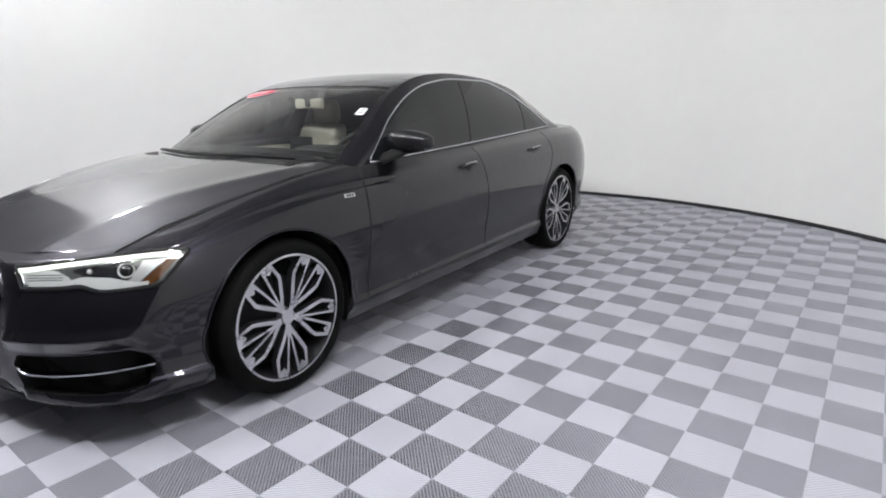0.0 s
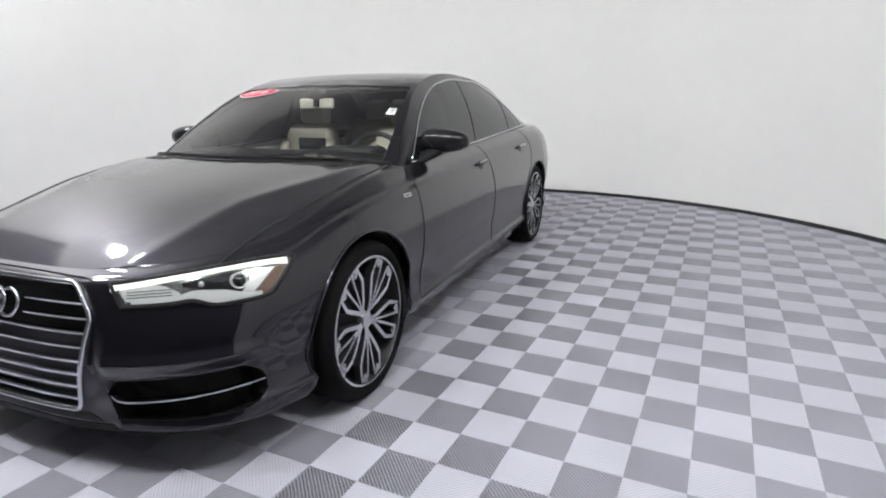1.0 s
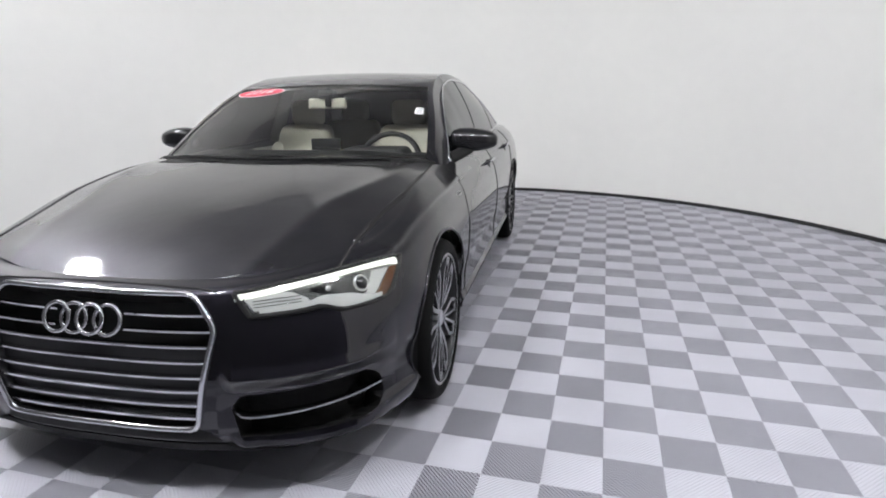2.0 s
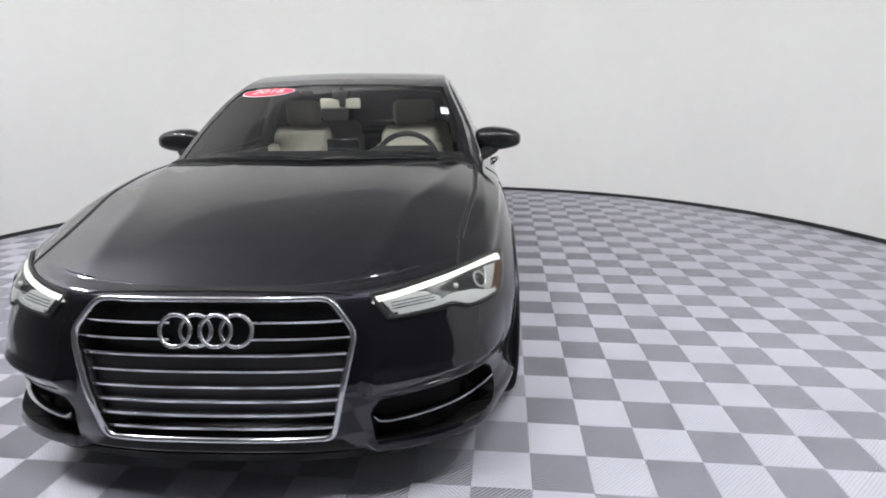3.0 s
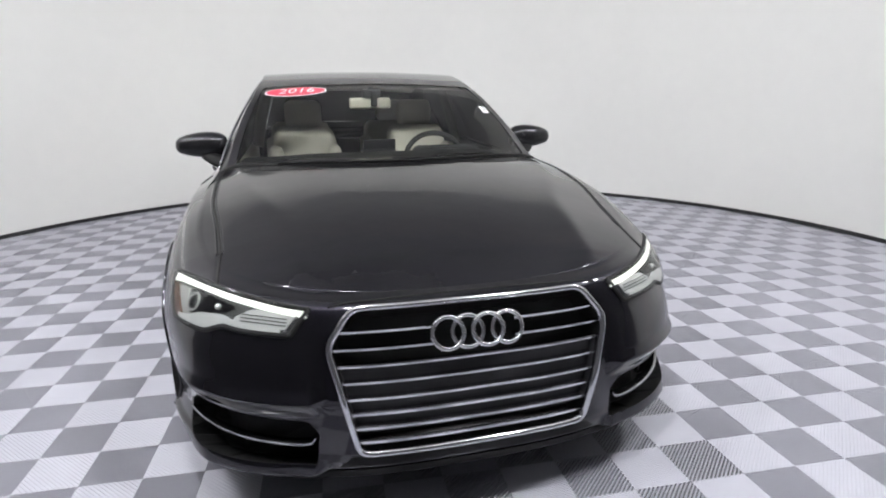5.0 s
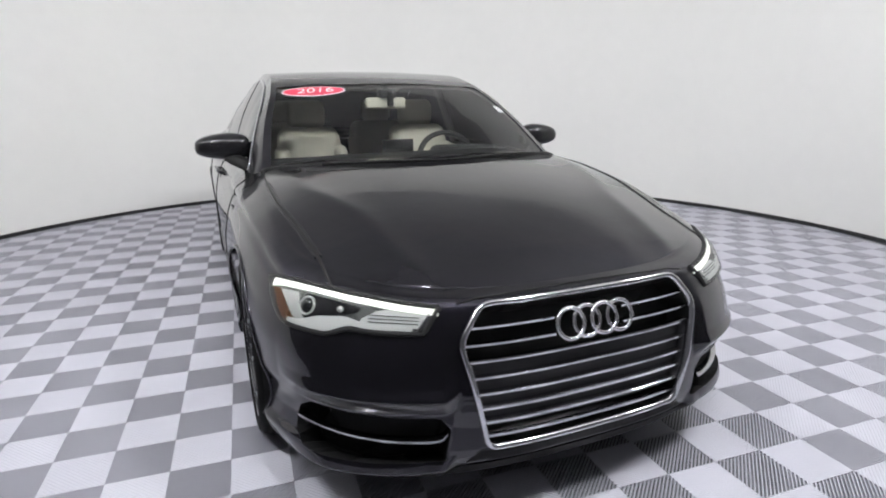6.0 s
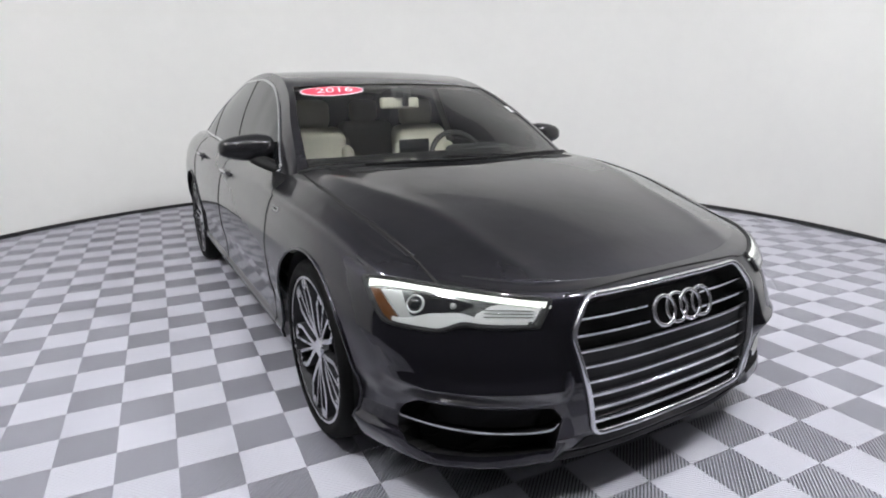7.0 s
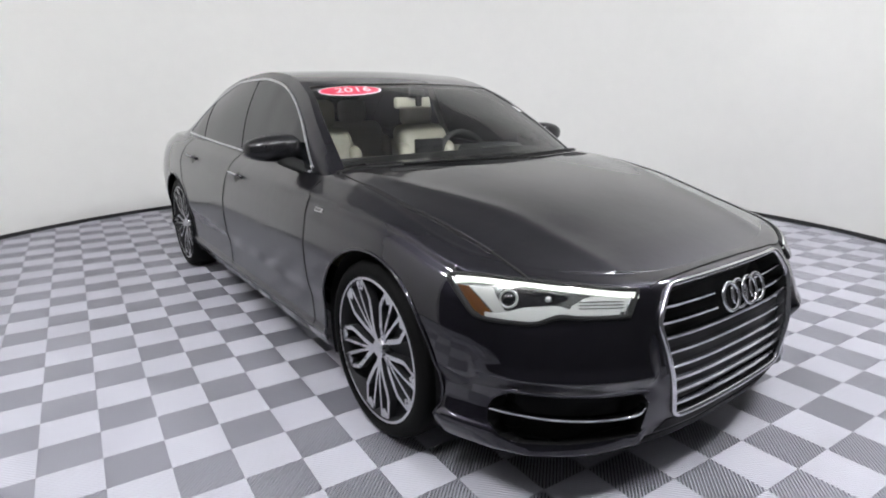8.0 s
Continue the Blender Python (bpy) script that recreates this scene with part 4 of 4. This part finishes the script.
for sgn in (1, -1):
    sd = frame_of("side", sgn)
    pane("pillar_trim", (0.68, 2.895), (0.68, 2.895), sgn, 0.001, M_BLACK_GLOSS, car, "gloss black window surround", nu=60)
    pane("side_window", (0.70, 1.735), (0.70, 1.60), sgn, 0.004, M_GLASS_DARK, car, "dark tinted front side window", nu=40)
    pane("side_window", (1.80, 2.53), (1.665, 2.43), sgn, 0.004, M_GLASS_DARK, car, "dark tinted rear side window", nu=30)
    pane("side_window", (2.565, 2.86), (2.475, 2.86), sgn, 0.004, M_GLASS_DARK, car, "small dark tinted quarter window", nu=16)
    ys = np.linspace(0.67, 2.90, 70)
    loop = [(y, dlo_top(y) + 0.003) for y in ys]
    laid_bar("window_trim", loop, sd, 0.0085, 0.004, M_CHROME, car, "chrome strip over the windows", n=90, smooth=False, tree=SIDE_TREE, flat=0.6)
    laid_bar("window_trim", [(y, dlo_low(y) - 0.004) for y in ys], sd, 0.0085, 0.004, M_CHROME, car, "chrome strip along the belt line", n=60, smooth=False, tree=SIDE_TREE, flat=0.6)
    for y, z in ((1.462, 0.830), (2.395, 0.860)):
        cup = laid_patch("handle_recess", [(y - 0.06, z - 0.004), (y, z - 0.034), (y + 0.055, z - 0.008)], [(y - 0.06, z + 0.004), (y, z + 0.022), (y + 0.055, z + 0.01)], sd, 0.0012,
                         M_GAP, car, "dark recess behind the door handle", nu=14, nv=5)
        pts = [lay(y - 0.10 + 0.2 * t, z + 0.006 * t, sd, 0.004 + 0.030 * math.sin(math.pi * t) ** 0.6)[0] for t in np.linspace(0, 1, 18)]
        handle = tube("door_handle", pts, 0.011, M_PAINT, car, "body-coloured door handle", flat=0.7)
        pts = [lay(y - 0.075 + 0.15 * t, z + 0.002 + 0.006 * t, sd, 0.016 + 0.030 * math.sin(math.pi * (0.12 + 0.76 * t)) ** 0.6)[0] for t in np.linspace(0, 1, 14)]
        tube("handle_strip", pts, 0.005, M_CHROME, handle, "chrome strip", seg=6)
    b = laid_patch("badge", [(0.365, 0.790), (0.435, 0.790)], [(0.365, 0.806), (0.435, 0.806)], sd, 0.003, M_CHROME, car, "small chrome badge with plain bars", nu=5, nv=3)
    for k in range(3):
        u = 0.380 + k * 0.018
        laid_patch("badge_bar", [(u, 0.794), (u + 0.010, 0.794)], [(u, 0.802), (u + 0.010, 0.802)], sd, 0.0042, M_BLACK, b, nu=3, nv=3)


# ---- door mirrors ----
def door_mirror(sgn):
    c = Vector((0.897 * sgn, 0.865, 1.010))
    n, m = 28, 20
    v, f = [], []
    for i in range(m + 1):
        b = math.pi * i / m                      # along x from inner to outer
        for k in range(n):
            a = 2 * math.pi * k / n
            rad = math.sin(b) ** 0.55
            x = -math.cos(b)
            x = 0.126 * x
            sx = (x + 0.126) / 0.252
            yy = math.copysign(abs(math.cos(a)) ** 0.75, math.cos(a)) * rad
            yy *= 0.075 if yy < 0 else 0.06
            zz = math.copysign(abs(math.sin(a)) ** 0.8, math.sin(a)) * rad
            zz *= 0.080 - 0.024 * sx if zz > 0 else 0.054 - 0.006 * sx
            v.append((c.x + sgn * x, c.y + yy + 0.035 * sx, c.z + zz - (0.012 * (1 - sx) if zz < 0 else 0)))
    for i in range(m):
        for k in range(n):
            q = (i * n + k, i * n + (k + 1) % n, (i + 1) * n + (k + 1) % n, (i + 1) * n + k)
            f.append(q if sgn < 0 else q[::-1])
    house = mesh_ob("door_mirror", v, f, M_MIRROR_SHELL, car, "dark door mirror on a black stalk")
    pts = [(sgn * 0.775, 0.76, 0.915), (sgn * 0.80, 0.775, 0.930), (sgn * 0.84, 0.805, 0.950), (sgn * 0.87, 0.845, 0.968)]
    tube("stalk", [tuple(p) for p in smooth_line(pts, 10)], 0.036, M_BLACK, house, "black mirror stalk", flat=0.6)
    pts = [(c.x + sgn * (-0.07 + 0.18 * t), c.y - 0.055 + 0.045 * t + 0.02 * t * t, c.z - 0.040 + 0.012 * t) for t in np.linspace(0, 1, 14)]
    tube("indicator_strip", pts, 0.0055, M_LAMP, house, "clear indicator strip", seg=6)
    bm = bmesh.new()
    bmesh.ops.create_uvsphere(bm, u_segments=20, v_segments=10, radius=1)
    bmesh.ops.scale(bm, vec=(0.088, 0.006, 0.040), verts=bm.verts)
    bmesh.ops.translate(bm, vec=(c.x - sgn * 0.006, c.y + 0.072, c.z - 0.004), verts=bm.verts)
    part("mirror_glass", bm, M_CHROME, house, "mirror glass", True)


door_mirror(1)
door_mirror(-1)

# ---- wipers and screen foot ----
foot = [lay(x, 0.258 + 0.42 * x * x, frame_of("top"), 0.003)[0] for x in np.linspace(-0.76, 0.76, 60)]
tube("screen_seal", foot, 0.012, M_BLACK, car, "black rubber seal at the screen foot", flat=0.6)
for x0, x1 in ((-0.52, 0.05), (0.02, 0.58)):
    pts = [lay(x, y, frame_of("top"), 0.012)[0] for x, y in zip(np.linspace(x0, x1, 12), 0.235 + 0.40 * np.linspace(x0, x1, 12) ** 2)]
    tube("wiper", pts, 0.007, M_BLACK, car, "black wiper arm at the screen foot", seg=6)
# dark reflections at the hood's rear edge, laid on as black patches
for sgn in (1, -1):
    laid_patch("hood_dark_reflection", [(sgn * 0.34, 0.215), (sgn * 0.46, 0.228), (sgn * 0.60, 0.285)], [(sgn * 0.34, 0.220), (sgn * 0.46, 0.285), (sgn * 0.59, 0.362)], frame_of("top"), 0.0015, M_GAP, car, nu=6, nv=3)


# ---- screen stickers and mirror ----
def on_screen(x, t, off):
    """Point and axes on the windscreen at plan x and row t."""
    def at(x, t):
        return Vector((x, float(roof_y(t, x)), float(roof_mid(t)) - float(crown(t)) * x * x))
    p = at(x, t)
    ax, at_ = (at(x + 0.01, t) - p).normalized(), (at(x, t + 0.01) - p).normalized()
    n = ax.cross(at_).normalized()
    if n.z < 0:
        n = -n
    return p + n * off, ax, at_, n


def oval(name, x, t, a, b, off, material, parent=None, label=""):
    n, rings = 48, 8
    v = [on_screen(x, t, off)[0]]
    for j in range(1, rings + 1):
        for k in range(n):
            w = 2 * math.pi * k / n
            v.append(on_screen(x + a * j / rings * math.cos(w), t + b * j / rings * math.sin(w), off)[0])
    f = [(0, 1 + k, 1 + (k + 1) % n) for k in range(n)]
    for j in range(rings - 1):
        o, q = 1 + j * n, 1 + (j + 1) * n
        f += [(o + k, q + k, q + (k + 1) % n, o + (k + 1) % n) for k in range(n)]
    o, q = 1 + (rings - 1) * n, len(v)
    v += [w - Vector((0, 0, 0.0008)) for w in v[o:o + n]]
    f += [(o + k, q + k, q + (k + 1) % n, o + (k + 1) % n) for k in range(n)]
    return mesh_ob(name, v, f, material, parent, label, smooth=False)


year = oval("year_sticker", -0.412, 0.893, 0.163, 0.064, 0.0015, M_STICK_WHITE)
tagged(year, "red oval 2016 sticker with white edge on the windscreen", "sticker")
oval("sticker_face", -0.412, 0.893, 0.154, 0.057, 0.0025, M_RED, year, "red oval face")
txt = bpy.data.curves.new("digits", "FONT")
txt.body, txt.align_x, txt.align_y, txt.size, txt.shear, txt.extrude = "2016", "CENTER", "CENTER", 0.096, 0.25, 0.0004
txt_ob = new("digits_curve", txt)
bpy.context.view_layer.update()
me = bpy.data.meshes.new_from_object(txt_ob)
bpy.data.objects.remove(txt_ob)
me.name = "digits"
me.materials.clear()
me.materials.append(M_STICK_WHITE)
scale_t = (on_screen(-0.412, 0.903, 0)[0] - on_screen(-0.412, 0.893, 0)[0]).length / 0.01
for q in me.vertices:
    q.co = on_screen(-0.412 + q.co.x, 0.884 + q.co.y / scale_t, 0.0075 + q.co.z)[0]
ob = new("digits", me)
ob.parent = year
tagged(ob, "white italic digits 2016")

v = [on_screen(x, t, 0.002)[0] for x, t in ((0.586, 0.650), (0.630, 0.650), (0.620, 0.712), (0.580, 0.712))]
lab = mesh_ob("windscreen_label", v + [q - Vector((0, 0, 0.001)) for q in v], [(0, 1, 2, 3), (7, 6, 5, 4), (0, 4, 5, 1), (1, 5, 6, 2), (2, 6, 7, 3), (3, 7, 4, 0)], M_STICK_WHITE, None, smooth=False)
tagged(lab, "small white paper label inside the windscreen edge", "label")
for k in range(3):
    t = 0.662 + k * 0.018
    q = [on_screen(x, tt, 0.003)[0] for x, tt in ((0.594, t), (0.620, t), (0.618, t + 0.007), (0.593, t + 0.007))]
    mesh_ob("print_bar", q, [(0, 1, 2, 3)], M_DASH, lab, smooth=False)

mir = part("interior_mirror", rounded_box((0.235, 0.035, 0.062), 0.014), M_LEATHER, car, "pale interior mirror housing", True)
mir.location = (-0.008, 1.045, 1.210)
p = on_screen(0, 0.96, -0.015)[0]
tube("mirror_stem", [(0, 1.055, 1.236), (0, 1.07, 1.258), tuple(p)], 0.014, M_BLACK, mir)
bpy.data.objects["mirror_stem"].matrix_parent_inverse = Matrix.Translation((0.008, -1.045, -1.210))
sens = part("sensor_housing", rounded_box((0.10, 0.07, 0.05), 0.012), M_DASH, car, "dark sensor housing at the screen head", True)
sens.location = (0, 1.04, 1.262)
bm = rounded_box((0.036, 0.02, 0.085), 0.008)
stem = part("mirror_arm", bm, M_BLACK, car, "black arm in front of the mirror", True)
stem.location = (0.012, 1.01, 1.233)


# ---- cabin ----
for sgn in (1, -1):
    tube("pillar_cover", [(sgn * 0.66, 1.60, 0.95), (sgn * 0.63, 1.66, 1.12), (sgn * 0.57, 1.70, 1.33)], 0.045, M_PILLAR, car, "grey inner cover of the door pillar", flat=0.5)
    bm = rounded_box((0.05, 1.9, 0.42), 0.02, 2)
    bmesh.ops.translate(bm, vec=(sgn * 0.735, 1.75, 0.70), verts=bm.verts)
    part("door_lining", bm, M_LEATHER, car, "beige inner door lining", True)
def seat(x, y, wide=0.47):
    s = empty("seat")
    s.parent = car
    s.location = (x, y, -0.05)
    s["label"] = "beige leather seat"
    bm = rounded_box((wide, 0.52, 0.16), 0.05)
    bmesh.ops.translate(bm, vec=(0, -0.25, 0.50), verts=bm.verts)
    part("cushion", bm, M_LEATHER, s, "", True)
    bm = rounded_box((wide, 0.15, 0.60), 0.06, 4)
    for q in bm.verts:
        q.co.x *= 1 - 0.25 * max(0, q.co.z) / 0.30
        q.co.y += 0.30 * (q.co.z + 0.30) * 0.9
    bmesh.ops.translate(bm, vec=(0, 0, 0.82), verts=bm.verts)
    part("backrest", bm, M_LEATHER, s, "", True)
    for sgn in (1, -1):
        bm = rounded_box((0.09, 0.10, 0.46), 0.04, 3)
        for q in bm.verts:
            q.co.y += 0.27 * (q.co.z + 0.30)
        bmesh.ops.translate(bm, vec=(sgn * (wide / 2 - 0.06), -0.06, 0.78), verts=bm.verts)
        part("side_bolster", bm, M_LEATHER, s, "", True)
        tube("headrest_post", [(sgn * 0.06, 0.17, 1.10), (sgn * 0.06, 0.19, 1.18)], 0.007, M_CHROME, s, "chrome post", seg=6)
    bm = rounded_box((0.23, 0.10, 0.17), 0.045, 4)
    bmesh.ops.translate(bm, vec=(0, 0.19, 1.195), verts=bm.verts)
    part("headrest", bm, M_LEATHER, s, "", True)


for x in (0.35, -0.37):
    seat(x, 1.36)
    seat(x, 2.28, 0.56)
bm = rounded_box((1.46, 0.52, 0.20), 0.05)
bmesh.ops.translate(bm, vec=(0, 0.66, 0.845), verts=bm.verts)
dash = part("dashboard", bm, M_DASH, car, "dark dashboard", True)
bm = rounded_box((0.36, 0.22, 0.09), 0.04)
bmesh.ops.translate(bm, vec=(0.37, 0.80, 0.935), verts=bm.verts)
part("instrument_hood", bm, M_DASH, dash, "", True)
bm = rounded_box((0.18, 0.03, 0.11), 0.008)
bmesh.ops.translate(bm, vec=(0.02, 0.93, 0.96), verts=bm.verts)
part("screen", bm, M_BLACK_GLOSS, dash, "dark raised centre display", True)
bm = rounded_box((0.24, 0.9, 0.30), 0.04)
bmesh.ops.translate(bm, vec=(0, 1.3, 0.52), verts=bm.verts)
part("centre_console", bm, M_DASH, car, "dark centre console", True)
c = Vector((0.37, 1.02, 0.865))
a1, a2 = Vector((1, 0, 0)), Vector((0, 0.42, 0.91)).normalized()
wheel_rim = tube("steering_wheel", [c + a1 * (0.185 * math.cos(t)) + a2 * (0.185 * math.sin(t)) for t in np.linspace(0, 2 * math.pi, 41)[:-1]], 0.016, M_DASH, car,
                 "dark steering wheel", closed=True)
for t in (0.0, math.pi, -math.pi / 2):
    tube("wheel_spoke", [c, c + a1 * (0.18 * math.cos(t)) + a2 * (0.18 * math.sin(t))], 0.018, M_DASH, wheel_rim, seg=6)
bm = rounded_box((1.26, 0.62, 0.05), 0.02, 1)
bmesh.ops.translate(bm, vec=(0, 2.80, 0.955), verts=bm.verts)
part("parcel_shelf", bm, M_DASH, car, "dark parcel shelf", True)
bm = rounded_box((1.5, 2.6, 0.04), 0.01, 1)
bmesh.ops.translate(bm, vec=(0, 1.9, 0.36), verts=bm.verts)
part("cabin_floor", bm, M_DASH, car, "dark carpet", True)

# ---- floor tiles ----
def tile_data(n, deep, wide):
    """A square tile: a sunk plate and diagonal ridges."""
    h = TILE / 2 - 0.0002
    v, f = [], []

    def line(c, z):
        """Both ends of the line x + y = c on the square, at height z."""
        a, b = max(-h, c - h), min(h, c + h)
        if b < a:
            a = b = (a + b) / 2
        return (a, c - a, z), (b, c - b, z)

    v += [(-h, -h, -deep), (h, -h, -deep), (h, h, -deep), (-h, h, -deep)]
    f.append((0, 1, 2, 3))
    v += [(x, y, z) for z in (-0.0005, -0.009) for x, y in ((-h, -h), (h, -h), (h, h), (-h, h))]
    f += [(4 + k, 8 + k, 8 + (k + 1) % 4, 4 + (k + 1) % 4) for k in range(4)]      # edges down to the subfloor
    step = 4 * h / n
    for k in range(n):
        c = -2 * h + (k + 0.5) * step
        ends = [line(c + side * wide / math.sqrt(2), z) for side, z in ((1.15, -deep), (0.9, 0.0), (-0.9, 0.0), (-1.15, -deep))]
        o = len(v)
        v += [e[0] for e in ends] + [e[1] for e in ends]
        f.extend([(o + q, o + q + 4, o + q + 5, o + q + 1) for q in range(3)])
    return v, f


# grey tiles have open ribs, groove shade put into the bed's colour; white ones a shallow relief
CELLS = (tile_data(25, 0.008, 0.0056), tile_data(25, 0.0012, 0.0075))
TILE_MATS = ((M_TILE_DARK, M_RIB_SHADE), (M_TILE_LIGHT, M_TILE_LIGHT))


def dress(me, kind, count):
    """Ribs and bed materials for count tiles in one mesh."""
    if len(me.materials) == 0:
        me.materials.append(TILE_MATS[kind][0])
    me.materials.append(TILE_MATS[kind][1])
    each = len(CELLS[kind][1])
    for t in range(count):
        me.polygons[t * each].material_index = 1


tile_mesh = []
for kind in (0, 1):
    me = bpy.data.meshes.new("tile")
    me.from_pydata(CELLS[kind][0], [], CELLS[kind][1])
    dress(me, kind, 1)
    tile_mesh.append(me)
floor_ob = bpy.data.objects["floor"]
cu, su = math.cos(TILE_TURN), math.sin(TILE_TURN)
far_tiles = ([], [])
cells = []
for iu in range(-28, 29):
    for iv in range(-28, 40):
        u, v = (iu + 0.5 + TILE_U0) * TILE, (iv + 0.5 + TILE_V0) * TILE
        x, y = u * cu - v * su, u * su + v * cu
        if math.hypot(x - BOOTH.x, y - BOOTH.y) < WALL_R - 0.02:
            near = -1.9 < y < 0.9 and (abs(x) > 0.7 or y < -0.6)
            cells.append((not near, abs(y + 0.6) + abs(x), x, y, (iu + iv) % 2))
cells.sort()


def quarter(x, kind):
    """The way a tile was laid: its ridges run along one diagonal or the other."""
    return 0 if (x > 1.0) != (kind == 1) else 90


for n, (_, _, x, y, kind) in enumerate(cells):
    if n < 300:
        ob = new("tile", tile_mesh[kind])
        ob.parent = floor_ob
        ob.matrix_basis = pose(x, y, 0, 0, 0, math.degrees(TILE_TURN) + quarter(x, kind))
    else:
        far_tiles[kind].append((x, y))
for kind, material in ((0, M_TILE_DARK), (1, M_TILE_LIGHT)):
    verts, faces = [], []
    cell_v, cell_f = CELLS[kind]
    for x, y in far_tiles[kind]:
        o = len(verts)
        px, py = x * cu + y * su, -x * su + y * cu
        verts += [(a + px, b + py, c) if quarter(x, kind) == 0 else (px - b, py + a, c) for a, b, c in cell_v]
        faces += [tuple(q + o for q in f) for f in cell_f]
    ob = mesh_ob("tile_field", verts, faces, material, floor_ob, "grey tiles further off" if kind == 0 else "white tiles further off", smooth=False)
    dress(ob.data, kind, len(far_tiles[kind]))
    ob.matrix_basis = pose(0, 0, 0, 0, 0, math.degrees(TILE_TURN))
    tagged(ob, kind="stuff")
